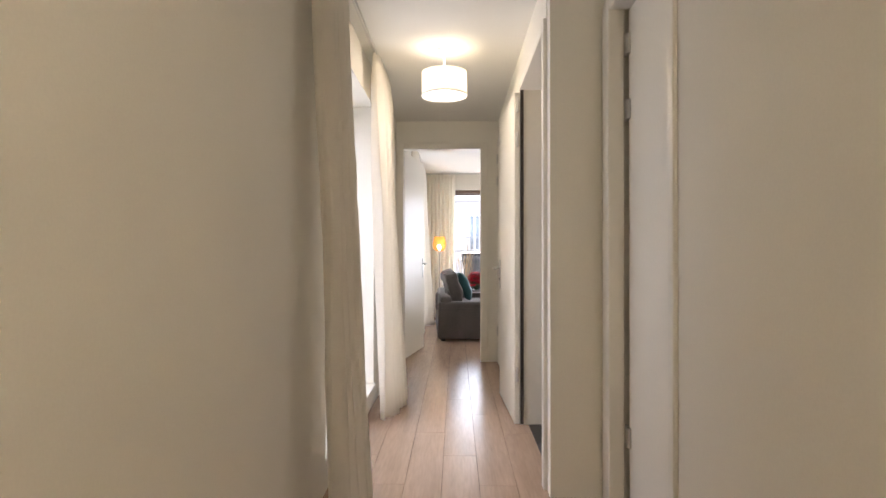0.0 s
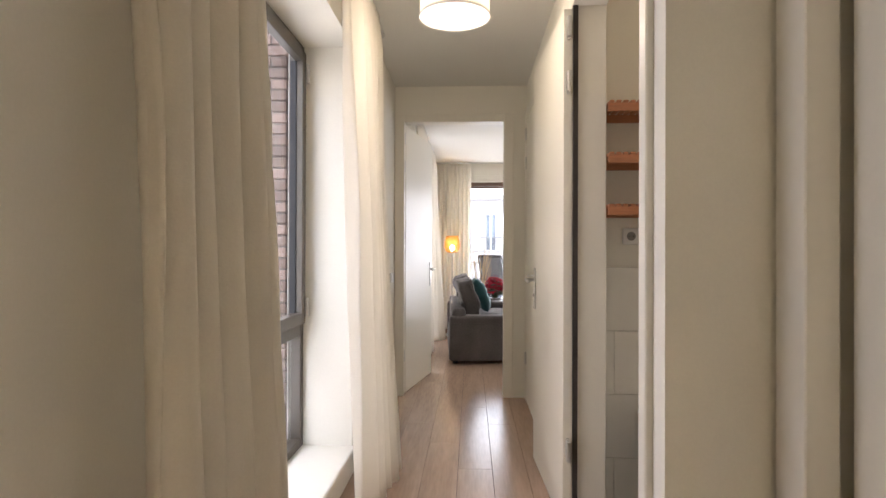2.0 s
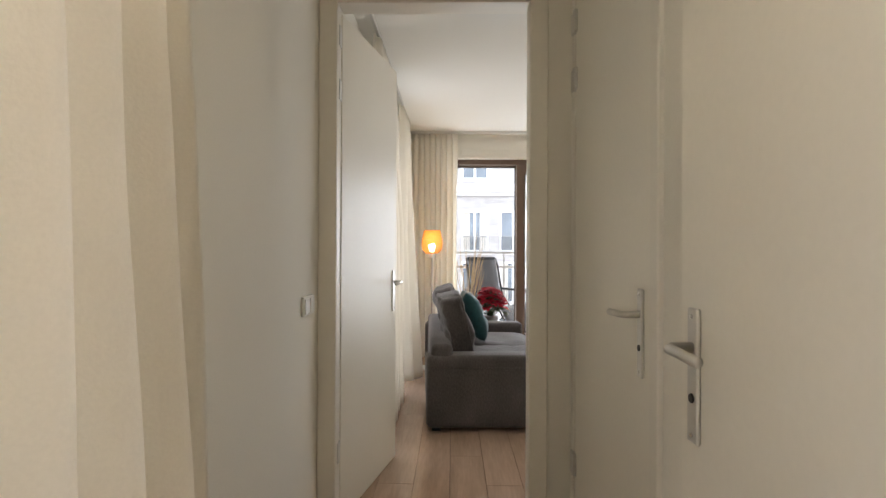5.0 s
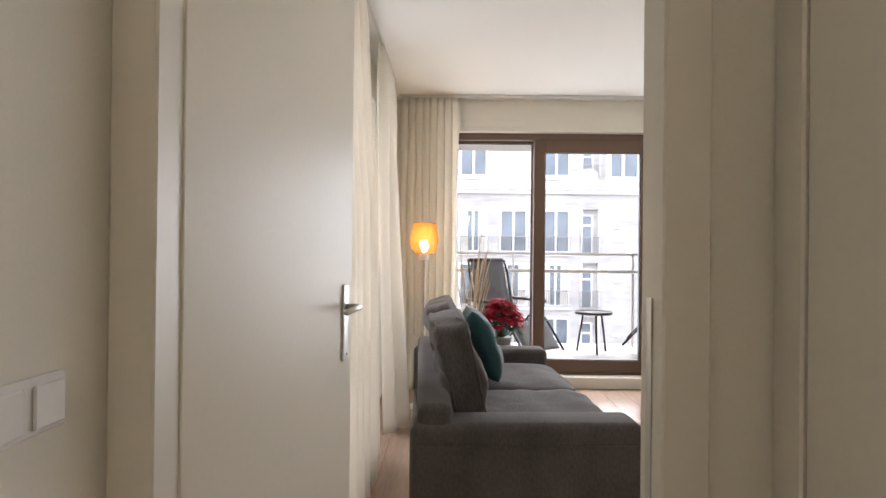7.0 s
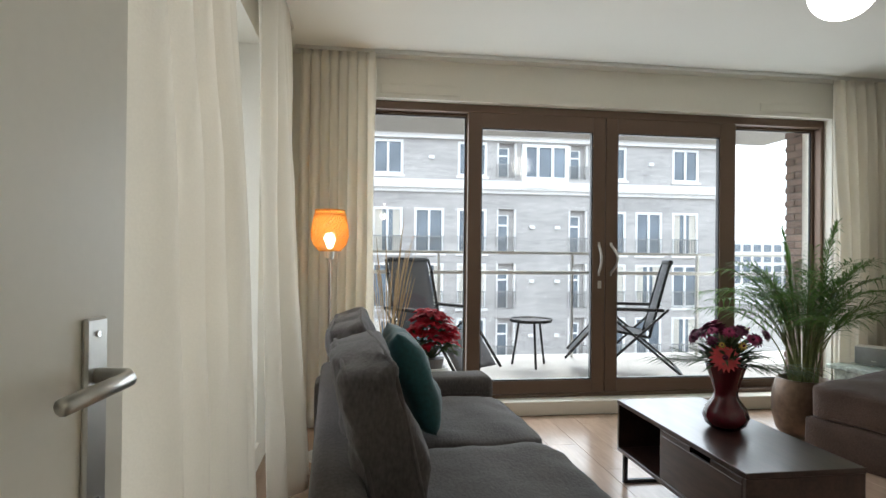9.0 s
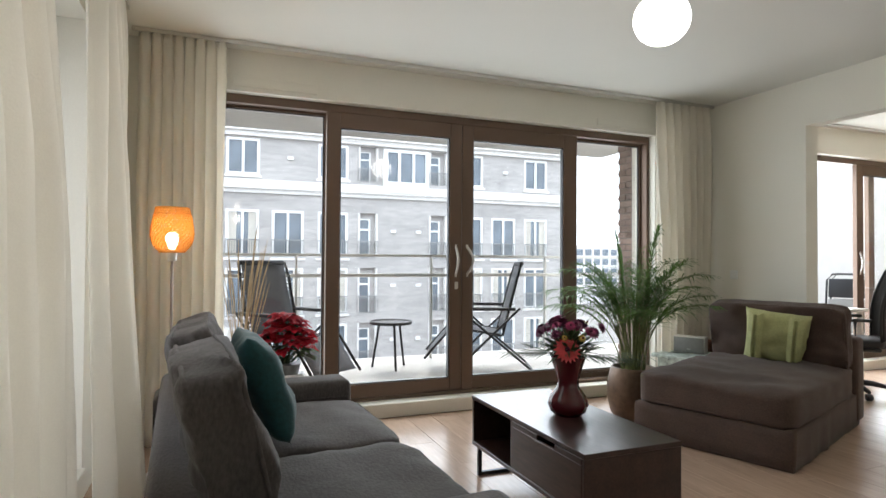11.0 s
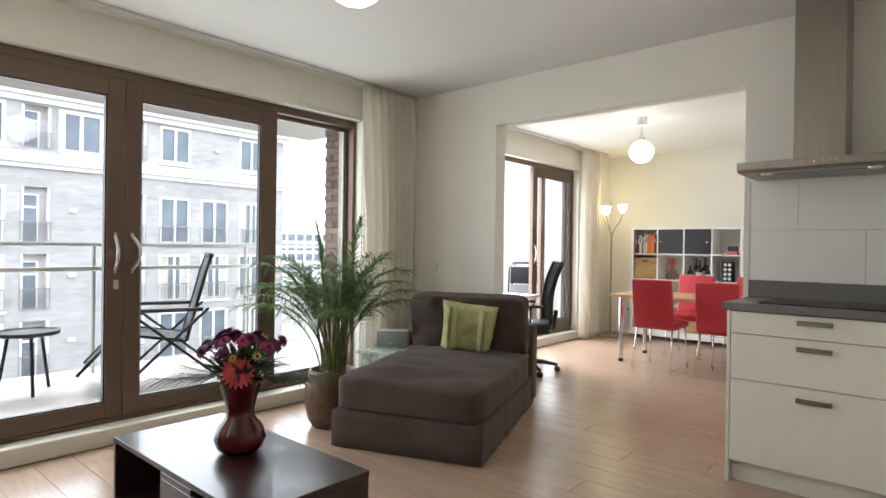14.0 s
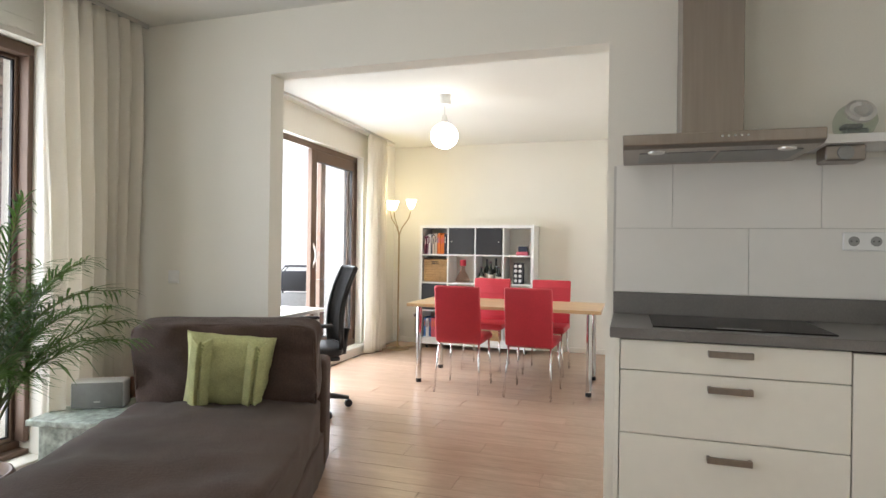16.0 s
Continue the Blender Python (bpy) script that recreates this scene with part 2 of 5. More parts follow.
def tube(bm, points, radius, sides=8, closed=False):
    """A round bar along a line of points; radius: one number or one for each point."""
    pts = [Vector(p) for p in points]
    rad = radius if isinstance(radius, (list, tuple)) else [radius] * len(pts)
    rings = []
    for i, p in enumerate(pts):
        a, b = (pts[i - 1], pts[(i + 1) % len(pts)]) if closed else (pts[max(i - 1, 0)], pts[min(i + 1, len(pts) - 1)])
        way = (b - a).normalized()
        side = way.cross(Vector((0, 0, 1)) if abs(way.z) < 0.95 else Vector((1, 0, 0))).normalized()
        up = side.cross(way)
        rings.append([bm.verts.new(p + rad[i] * (side * math.cos(2 * math.pi * k / sides) + up * math.sin(2 * math.pi * k / sides))) for k in range(sides)])
    n = len(rings)
    for i in range(n if closed else n - 1):
        for k in range(sides):
            bm.faces.new((rings[i][k], rings[i][(k + 1) % sides], rings[(i + 1) % n][(k + 1) % sides], rings[(i + 1) % n][k]))
    if not closed:
        bm.faces.new(rings[0][::-1])
        bm.faces.new(rings[-1])
    return bm


def bar(points, radius, sides=8, closed=False):
    return tube(bmesh.new(), points, radius, sides, closed)


def lathe(profile, sides=32, at=(0, 0, 0), bm=None):
    """A turned body from (radius, height) pairs."""
    bm = bm or bmesh.new()
    rings = [[bm.verts.new((at[0] + r * math.cos(2 * math.pi * k / sides), at[1] + r * math.sin(2 * math.pi * k / sides), at[2] + z)) for k in range(sides)] for r, z in profile]
    for a, b in zip(rings, rings[1:]):
        for k in range(sides):
            bm.faces.new((a[k], a[(k + 1) % sides], b[(k + 1) % sides], b[k]))
    bm.faces.new(rings[0][::-1])
    bm.faces.new(rings[-1])
    return bm


def pillow(sx, sy, sz, square=4.0, wrinkle=0.012, res=14, seed=0, edge=1.0):
    """A stuffed cushion: rounded in plan, bulging to the middle."""
    bm = bmesh.new()
    bmesh.ops.create_cube(bm, size=2)
    bmesh.ops.subdivide_edges(bm, edges=bm.edges[:], cuts=res, use_grid_fill=True)
    for v in bm.verts:
        c = v.co
        q = (abs(c.x) ** square + abs(c.y) ** square + abs(c.z) ** square) ** (1 / square)
        c /= q
        w = noise.noise(Vector((c.x * 2 + seed, c.y * 2, c.z * 2))) * wrinkle + noise.noise(Vector((c.x * 6, c.y * 6 + seed, c.z * 6))) * wrinkle * 0.4
        flat = 1 - edge * 0.5 * max(abs(c.x), abs(c.y)) ** 3
        v.co = Vector((c.x * sx / 2, c.y * sy / 2, c.z * sz / 2 * flat)) * (1 + w * 2)
    for f in bm.faces:
        f.smooth = True
    return bm


def throw_cushion(size, thick, seed, n=18):
    """A square scatter cushion: pointed corners, slightly hollow sides, full middle."""
    bm = bmesh.new()
    sheets = []
    for s in (1, -1):
        rows_ = []
        for j in range(n + 1):
            line = []
            for i in range(n + 1):
                u, v = 2 * i / n - 1, 2 * j / n - 1
                full = max(0.0, (1 - u ** 4) * (1 - v ** 4)) ** 0.55
                x, y = u * (1 - 0.06 * (1 - v * v)), v * (1 - 0.06 * (1 - u * u))
                z = s * thick / 2 * full * (1 + 0.35 * noise.noise(Vector((u * 1.8, v * 1.8, seed + s)))) + 0.012 * noise.noise(Vector((u * 3, v * 3, seed)))
                line.append(bm.verts.new((x * size / 2, y * size / 2, z)))
            rows_.append(line)
        sheets.append(rows_)
        for j in range(n):
            for i in range(n):
                bm.faces.new((rows_[j][i], rows_[j][i + 1], rows_[j + 1][i + 1], rows_[j + 1][i]))
    bmesh.ops.remove_doubles(bm, verts=bm.verts[:], dist=0.0005)
    return smooth(bm)


def smooth(bm):
    for f in bm.faces:
        f.smooth = True
    return bm


def turned(bm, m):
    bmesh.ops.transform(bm, matrix=m, verts=bm.verts[:])
    return bm


def mesh_of(name, bm, mat):
    bmesh.ops.recalc_face_normals(bm, faces=bm.faces[:])
    me = bpy.data.meshes.new(name)
    bm.to_mesh(me)
    bm.free()
    me.materials.append(mat)
    return me


def part(name, bm, mat, parent, label=""):
    ob = new(name, mesh_of(name, bm, mat))
    ob.parent = parent
    return tagged(ob, label)


def piece(name, me, place, parent, scale=(1, 1, 1), rz=0.0):
    ob = new(name, me)
    ob.parent, ob.location, ob.scale = parent, place, scale
    ob.rotation_euler = (0, 0, rz)
    return ob


def thing(name, label, category, x=0, y=0, z=0, rz=0, group=""):
    ob = new(name)
    ob.empty_display_size = 0.1
    ob.matrix_basis = pose(x, y, z, 0, 0, rz)
    return tagged(ob, label, category, group)


def solid(name, bm, mat, label, category, group="", kind=""):
    return tagged(new(name, mesh_of(name, bm, mat)), label, category, group, kind)


def setting(name, bm, mat, label, category="wall"):
    return solid(name, bm, mat, label, category, kind="structure")


# ---- structure ----
TOP = 2.62
floor = setting("floor", boxes((-0.6, 9.0, -8.2, 4.35, -0.2, -0.012)), GAP, "light oak laminate plank floor through hall and rooms", "floor")
setting("ceiling", boxes((-0.95, 9.0, -8.2, 4.7, TOP, TOP + 0.2)), CEILING, "plain white plastered ceiling", "ceiling")
# hall, left wall with its window, thick outer wall
HX0, HX1 = -0.50, 0.61
WY0, WY1 = -3.40, -1.74
RY0, RY1 = 0.95, 3.36
SILL, HEAD = 0.16, 2.34
OX = -0.86
setting("wall_west", boxes((OX, HX0, -8.0, WY0, -0.2, TOP), (OX, HX0, WY1, RY0, -0.2, TOP), (OX, HX0, RY1, 4.31, -0.2, TOP),
    (OX, HX0, WY0, WY1, HEAD, TOP), (OX, HX0, RY0, RY1, HEAD, TOP), (OX, HX0, WY0, WY1, -0.2, SILL - 0.03), (OX, HX0, RY0, RY1, -0.2, SILL - 0.03)), PLASTER, "cream plastered outer wall with deep window reveals")
setting("wall_hall_south", boxes((-0.9, 1.8, -8.2, -8.0, -0.2, TOP)), PLASTER, "plain cream plastered wall")
# right wall of the hall: bedroom door, toilet door, closet door
D1, D2, D3 = (-4.34, -3.60), (-3.31, -2.28), (-1.02, -0.10)
NX = 0.87  # face of the set-back wall at the near end of the hall
DH = 2.315
J = 0.04
rows = [(HX1, 0.74, D2[1] + J, D3[0] - J, 0, TOP), (HX1, 0.74, D3[1] + J, 0.0, 0, TOP)]
rows += [(HX1, 0.74, a - J, b + J, DH + J, TOP) for a, b in (D2, D3)]
setting("wall_hall_niche", boxes((NX, 1.0, -8.0, D1[0] - J, 0, TOP), (NX, 1.0, D1[0] - J, D1[1] + J, DH + J, TOP), (NX, 1.0, D1[1] + J, -3.46, 0, TOP), (HX1, 1.7, -3.46, D2[0] - 0.06, 0, TOP)), PLASTER, "cream plastered hall wall set back beside the bedroom door")
setting("wall_hall_east", boxes(*rows), PLASTER, "cream plastered hall wall with three doorways")
setting("wall_living_south", boxes((HX0, -0.44, 0, 0.1, 0, TOP), (0.44, 4.5, 0, 0.1, 0, TOP), (-0.44, 0.44, 0, 0.1, DH + 0.03, TOP)), PLASTER, "cream plastered wall with the doorway to the hall")
setting("wall_closet", boxes((1.7, 1.8, -8.0, 0, 0, TOP), (0.74, 1.7, -0.03, 0.0, 0, TOP)), PLASTER, "plain white inner wall")
setting("wall_toilet_back", boxes((0.74, 1.7, -2.08, -1.96, 0, TOP)), PLASTER, "cream plastered toilet wall above tiles")
# wall between living room and dining room, with the wide opening
OY0, OY1, BEAM = 1.372, 3.258, 2.255
KX = 4.40
setting("wall_kitchen", boxes((KX, KX + 0.13, 0.1, OY0, 0, TOP), (KX, KX + 0.13, OY1, 4.31, 0, TOP), (KX, KX + 0.13, OY0, OY1, BEAM, TOP)), PLASTER, "white plastered wall with wide square opening")
setting("wall_dining_east", boxes((8.80, 8.95, 1.0, 4.7, 0, TOP)), PLASTER, "white plastered wall behind the shelves")
setting("wall_dining_south", boxes((KX + 0.13, 8.80, 1.24, 1.36, 0, TOP)), PLASTER, "white plastered side wall")
# facade wall with the two window openings
FY = 4.31
A0, A1, B0, B1 = 0.08, 3.85, 5.93, 7.82
WB, WT = 0.10, 2.335
setting("wall_north", boxes((OX, A0, FY, FY + 0.32, -0.3, TOP), (A1, B0, FY, FY + 0.32, -0.3, TOP), (B1, 9.0, FY, FY + 0.32, -0.3, TOP),
    (A0, A1, FY, FY + 0.32, WT, TOP), (B0, B1, FY, FY + 0.32, WT, TOP), (A0, A1, FY, FY + 0.32, -0.3, WB), (B0, B1, FY, FY + 0.32, -0.3, WB)), PLASTER, "white plastered outer wall with glazed balcony fronts")
setting("trim_window_step", boxes((-0.3, 4.3, FY - 0.06, FY, 0, 0.105), bevel=0.006), TRIMPAINT, "painted low step below the balcony doors", "trim")
setting("trim_dining_step", boxes((5.3, 8.3, FY - 0.06, FY, 0, 0.105), bevel=0.006), TRIMPAINT, "painted low step below the balcony doors", "trim")
for name, rows in (("baseboard", [(HX0, HX0 + 0.012, -8, -4.2, 0, 0.06), (HX0, HX0 + 0.012, -1.5, -0.02, 0, 0.06)]), ("baseboard_dining", [(KX + 0.14, 8.79, 1.36, 1.372, 0, 0.06), (8.788, 8.80, 1.38, 4.2, 0, 0.06)])):
    setting(name, boxes(*rows, bevel=0.003), TRIMPAINT, "low cream painted skirting", "baseboard")
for name, y0, y1 in (("window_sill_hall", WY0, WY1), ("window_sill_living", RY0, RY1)):
    setting(name, boxes((OX + 0.08, HX0 + 0.02, y0, y1, SILL - 0.03, SILL), bevel=0.006), TRIMPAINT, "pale stone low window sill", "window sill")


def door_frame(parent, rows):
    for r in rows:
        part("jamb", boxes(r, bevel=0.004), TRIMPAINT, parent)


def handle_set(parent, x, y, z, side, far, lock=True):
    """Lever handle on a narrow back plate. side: which way off the leaf (x); far: which way the lever points (y)."""
    h = part("door_handle", boxes((x, x + side * 0.008, y - 0.02, y + 0.02, z - 0.17, z + 0.07), bevel=0.003), SATIN, parent, "satin metal handle plate")
    part("lever", smooth(bar([(x, y, z), (x + side * 0.045, y, z), (x + side * 0.055, y + far * 0.015, z), (x + side * 0.055, y + far * 0.12, z - 0.004)], 0.0095, 10)), SATIN, h)
    for k in (0.055, -0.155):
        part("screw", turned(lathe([(0.004, 0), (0.004, 0.002)], 10), pose(x + side * 0.008, y, z + k, 0, 90 * side, 0)), CHROME, h)
    if lock:
        part("keyhole", turned(lathe([(0.009, 0), (0.008, 0.003)], 12), pose(x + side * 0.008, y, z - 0.09, 0, 90 * side, 0)), BLACKMETAL, h)


def hinges(parent, x, y, heights):
    for z in heights:
        h = part("hinge", boxes((x - 0.008, x + 0.008, y - 0.035, y + 0.035, z - 0.045, z + 0.045), bevel=0.002), SATIN, parent)
        part("hinge_pin", bar([(x, y, z - 0.05), (x, y, z + 0.05)], 0.008, 8), SATIN, h)


def leaf(parent, width, height=2.29):
    """A door leaf in the parent's space: hinge at the origin, running along +y, 40 mm thick towards +x."""
    return part("door_leaf", boxes((0, 0.04, 0, width, 0.008, height), bevel=0.002), DOORPAINT, parent)


# living room door: frame, and the leaf standing open into the room
d = setting("door_1", boxes((-0.50, -0.42, -0.015, 0.115, 0, DH + 0.07), (0.42, 0.50, -0.015, 0.092, 0, DH + 0.07), (-0.42, 0.42, -0.015, 0.115, DH, DH + 0.07), bevel=0.004), TRIMPAINT, "cream painted door frame, leaf standing open", "door")
dl = part("open_leaf", boxes((0, 0.86, 0, 0.04, 0.008, 2.30), bevel=0.002), DOORPAINT, d)
dl.matrix_basis = pose(-0.415, 0.075, 0, 0, 0, 79)
for side, yy in ((-1, 0.0), (1, 0.04)):
    h = part("door_handle", boxes((0.775, 0.815, yy, yy + side * 0.008, 0.88, 1.12), bevel=0.003), SATIN, dl, "satin metal handle plate")
    part("lever", smooth(bar([(0.795, yy, 1.05), (0.795, yy + side * 0.045, 1.05), (0.78, yy + side * 0.056, 1.05), (0.67, yy + side * 0.056, 1.045)], 0.0095, 10)), SATIN, h)
    for z in (1.10, 0.90):
        part("screw", turned(lathe([(0.004, 0), (0.004, 0.002)], 10), pose(0.795, yy + side * 0.008, z, -90 * side, 0, 0)), CHROME, h)
hinges(d, -0.424, 0.06, (0.33, 1.95, 2.19))
part("strike_plate", boxes((0.417, 0.4195, 0.03, 0.055, 0.75, 1.15)), SATIN, d)
# bedroom door, closed in its rebate
d = setting("door_2", boxes((NX - 0.015, 1.005, D1[0] - 0.05, D1[0], 0, DH + 0.06), (NX - 0.015, 0.93, D1[1], D1[1] + 0.12, 0, DH + 0.06), (0.93, 1.005, D1[1] + 0.03, D1[1] + 0.12, 0, DH + 0.06), (NX - 0.015, 1.005, D1[0], D1[1], DH, DH + 0.06), bevel=0.004), TRIMPAINT, "cream painted door and frame in the hall wall", "door")
dl = part("ajar_leaf", boxes((0, 0.04, -0.735, 0, 0.008, DH - 0.004), bevel=0.002), DOORPAINT, d)
dl.matrix_basis = pose(0.945, D1[1] - 0.014, 0, 0, 0, 1.5)
# solid dark strip that stands in for the shade in the hinge gap
part("dark_gap", boxes((0.985, 1.004, D1[1] - 0.03, D1[1] + 0.03, 0.0, DH)), GAP, d)
hinges(d, 0.938, D1[1] - 0.006, (0.35, 1.85, 2.15))
# toilet door, swung flat against the hall wall
d = setting("door_3", boxes((0.59, 0.745, D2[0] - 0.06, D2[0], 0, DH + 0.06), (0.59, 0.745, D2[1], D2[1] + 0.07, 0, DH + 0.06), (0.59, 0.745, D2[0], D2[1], DH, DH + 0.06), bevel=0.004), TRIMPAINT, "cream toilet door swung open against the wall", "door")
dl = part("open_leaf", boxes((0, 0.04, 0, 0.86, 0.008, 2.30), bevel=0.002), DOORPAINT, d)
dl.matrix_basis = pose(0.555, -2.285, 0, 0, 0, 2.5)
handle_set(dl, 0, 0.80, 1.06, -1, -1)
# dark box put in place of the rebate's shadow along the hinge side
part("hinge_shadow", boxes((0.597, 0.618, -2.292, -2.2805, 0.01, DH)), GAP, d, "dark strip for the shade in the hinge gap")
hinges(d, 0.575, -2.295, (0.35, 1.97, 2.21))
# closet door at the end of the hall, closed
d = setting("door_4", boxes((0.595, 0.745, D3[0] - 0.06, D3[0], 0, DH + 0.06), (0.595, 0.745, D3[1], D3[1] + 0.06, 0, DH + 0.06), (0.595, 0.745, D3[0], D3[1], DH, DH + 0.06), bevel=0.004), TRIMPAINT, "cream closed closet door with lever handle", "door")
dl = part("closed_leaf", boxes((0.60, 0.64, D3[0] + 0.005, D3[1] - 0.005, 0.008, DH - 0.004), bevel=0.002), DOORPAINT, d)
handle_set(d, 0.60, D3[0] + 0.07, 1.06, -1, 1)
hinges(d, 0.595, D3[1], (0.35, 1.95, 2.19))


# ---- windows ----
def glazed(parent, x0, x1, z0, z1, y, w, mat, depth=0.06, name="sash", top=0.0, low=0.0, last=0.0):
    """A framed pane in a plane of constant y; top, low and last: the rails and the far stile where they are wider."""
    t, b, e = top or w, low or w, last or w
    s = part(name, boxes((x0, x0 + w, y, y + depth, z0, z1), (x1 - e, x1, y, y + depth, z0, z1), (x0 + w, x1 - e, y, y + depth, z1 - t, z1), (x0 + w, x1 - e, y, y + depth, z0, z0 + b), bevel=0.003), mat, parent)
    p = part("pane", boxes((x0 + w, x1 - e, y + depth / 2 - 0.004, y + depth / 2 + 0.004, z0 + b, z1 - t)), GLASS, s)
    p.visible_shadow = False
    g = 0.008
    part("gasket", boxes((x0 + w, x0 + w + g, y + 0.012, y + depth - 0.012, z0 + b, z1 - t), (x1 - e - g, x1 - e, y + 0.012, y + depth - 0.012, z0 + b, z1 - t), (x0 + w + g, x1 - e - g, y + 0.012, y + depth - 0.012, z1 - t - g, z1 - t), (x0 + w + g, x1 - e - g, y + 0.012, y + depth - 0.012, z0 + b, z0 + b + g)), BLACKMETAL, s)
    return s


def pull(parent, x, y, z, way):
    pts = [(x, y, z - 0.13)] + [(x + way * 0.035 * math.sin(k * math.pi / 8), y - 0.05 * math.sin(k * math.pi / 8), z - 0.11 + 0.22 * k / 8) for k in range(9)] + [(x, y, z + 0.13)]
    part("pull_handle", smooth(bar(pts, 0.011, 8)), SATIN, parent, "pale curved pull handle")


w1 = setting("window_1", boxes((A0, A1, FY + 0.08, FY + 0.2, WT - 0.06, WT), (A0, A1, FY + 0.15, FY + 0.2, WB, WB + 0.07), (A0, A1, FY + 0.08, FY + 0.15, WB, WB + 0.028), (A0, A0 + 0.03, FY + 0.08, FY + 0.2, WB + 0.07, WT - 0.06), (A1 - 0.03, A1, FY + 0.08, FY + 0.2, WB + 0.07, WT - 0.06),
    (0.865, 0.93, FY + 0.155, FY + 0.2, WB + 0.07, WT - 0.06), (2.99, 3.06, FY + 0.155, FY + 0.2, WB + 0.07, WT - 0.06), bevel=0.004), BRONZE, "bronze aluminium balcony front with sliding doors", "window")
glazed(w1, A0 + 0.03, 0.862, WB + 0.07, WT - 0.06, FY + 0.155, 0.02, BRONZE, 0.04)
glazed(w1, 0.85, 1.945, WB + 0.03, WT - 0.055, FY + 0.085, 0.102, BRONZE, name="door_sash", top=0.118, low=0.10)
glazed(w1, 1.95, 3.055, WB + 0.03, WT - 0.055, FY + 0.085, 0.098, BRONZE, name="door_sash", top=0.118, low=0.10, last=0.135)
glazed(w1, 3.062, A1 - 0.03, WB + 0.07, WT - 0.06, FY + 0.155, 0.02, BRONZE, 0.04)
pull(w1, 1.895, FY + 0.085, 1.17, 0.01)
pull(w1, 1.995, FY + 0.085, 1.17, 1)
part("lock", boxes((1.885, 1.915, FY + 0.079, FY + 0.085, 0.94, 1.0), bevel=0.004), SATIN, w1)
w2 = setting("window_2", boxes((B0, B1, FY + 0.08, FY + 0.2, WT - 0.06, WT), (B0, B1, FY + 0.08, FY + 0.2, WB, WB + 0.07), (B0, B0 + 0.03, FY + 0.08, FY + 0.2, WB + 0.07, WT - 0.06), (B1 - 0.03, B1, FY + 0.08, FY + 0.2, WB + 0.07, WT - 0.06),
    bevel=0.004), BRONZE, "bronze aluminium sliding window of the dining room", "window")
glazed(w2, 7.07, B1 - 0.03, WB + 0.07, WT - 0.06, FY + 0.14, 0.10, BRONZE, 0.05, name="door_sash")
glazed(w2, 6.78, 7.76, WB + 0.07, WT - 0.06, FY + 0.085, 0.11, BRONZE, 0.05, name="door_sash", last=0.04)
pull(w2, B0 + 0.03, FY + 0.08, 1.17, 1)
pull(w2, 6.83, FY + 0.085, 1.17, -1)


def side_window(name, y0, y1, mull, label):
    """Window in the outer west wall: two sashes over low fixed panes."""
    x0, x1 = OX + 0.02, OX + 0.09
    z0, z1 = SILL, HEAD
    rail = 0.80
    w = setting(name, boxes((x0, x1, y0, y0 + 0.05, z0, z1), (x0, x1, y1 - 0.05, y1, z0, z1), (x0, x1, y0 + 0.05, y1 - 0.05, z1 - 0.05, z1), (x0, x1, y0 + 0.05, y1 - 0.05, z0, z0 + 0.05),
        (x0, x1, y0 + 0.05, y1 - 0.05, rail - 0.035, rail + 0.035), (x0, x1, mull - 0.02, mull + 0.02, rail + 0.035, z1 - 0.05), bevel=0.004), GREYFRAME, label, "window")
    for a, b in ((y0 + 0.05, mull - 0.02), (mull + 0.02, y1 - 0.05)):
        s = part("sash", boxes((x1 - 0.02, x1 + 0.025, a, a + 0.06, rail + 0.035, z1 - 0.05), (x1 - 0.02, x1 + 0.025, b - 0.06, b, rail + 0.035, z1 - 0.05), (x1 - 0.02, x1 + 0.025, a + 0.06, b - 0.06, rail + 0.035, rail + 0.095), (x1 - 0.02, x1 + 0.025, a + 0.06, b - 0.06, z1 - 0.11, z1 - 0.05), bevel=0.003), GREYFRAME, w)
        p = part("pane", boxes((x0 + 0.035, x0 + 0.043, a + 0.05, b - 0.05, rail + 0.09, z1 - 0.10)), GLASS, s)
        p.visible_shadow = False
        part("gasket", boxes((x0 + 0.03, x0 + 0.06, a + 0.06, a + 0.068, rail + 0.095, z1 - 0.11), (x0 + 0.03, x0 + 0.06, b - 0.068, b - 0.06, rail + 0.095, z1 - 0.11)), BLACKMETAL, s)
    p = part("pane", boxes((x0 + 0.035, x0 + 0.043, y0 + 0.05, y1 - 0.05, z0 + 0.05, rail - 0.035)), GLASS, w)
    p.visible_shadow = False
    for k, yy in ((0, mull - 0.055), (1, mull + 0.055)):
        h = part("window_handle", boxes((x1 + 0.025, x1 + 0.037, yy - 0.016, yy + 0.016, 1.59, 1.73), bevel=0.003), SATIN, w, "satin metal window handle")
        part("lever", boxes((x1 + 0.055, x1 + 0.075, yy - 0.012, yy + 0.012, 1.53, 1.68), (x1 + 0.037, x1 + 0.06, yy - 0.01, yy + 0.01, 1.65, 1.68), bevel=0.004), SATIN, h)
    for z in (0.92, 2.18):
        part("hinge", bar([(x1 + 0.03, y1 - 0.045, z - 0.05), (x1 + 0.03, y1 - 0.045, z + 0.05)], 0.012, 8), SATIN, w)
    return w


side_window("window_3", WY0, WY1, -2.665, "dark grey framed hall window with two sashes")
side_window("window_4", RY0, RY1, 2.2, "dark grey framed living room side window")


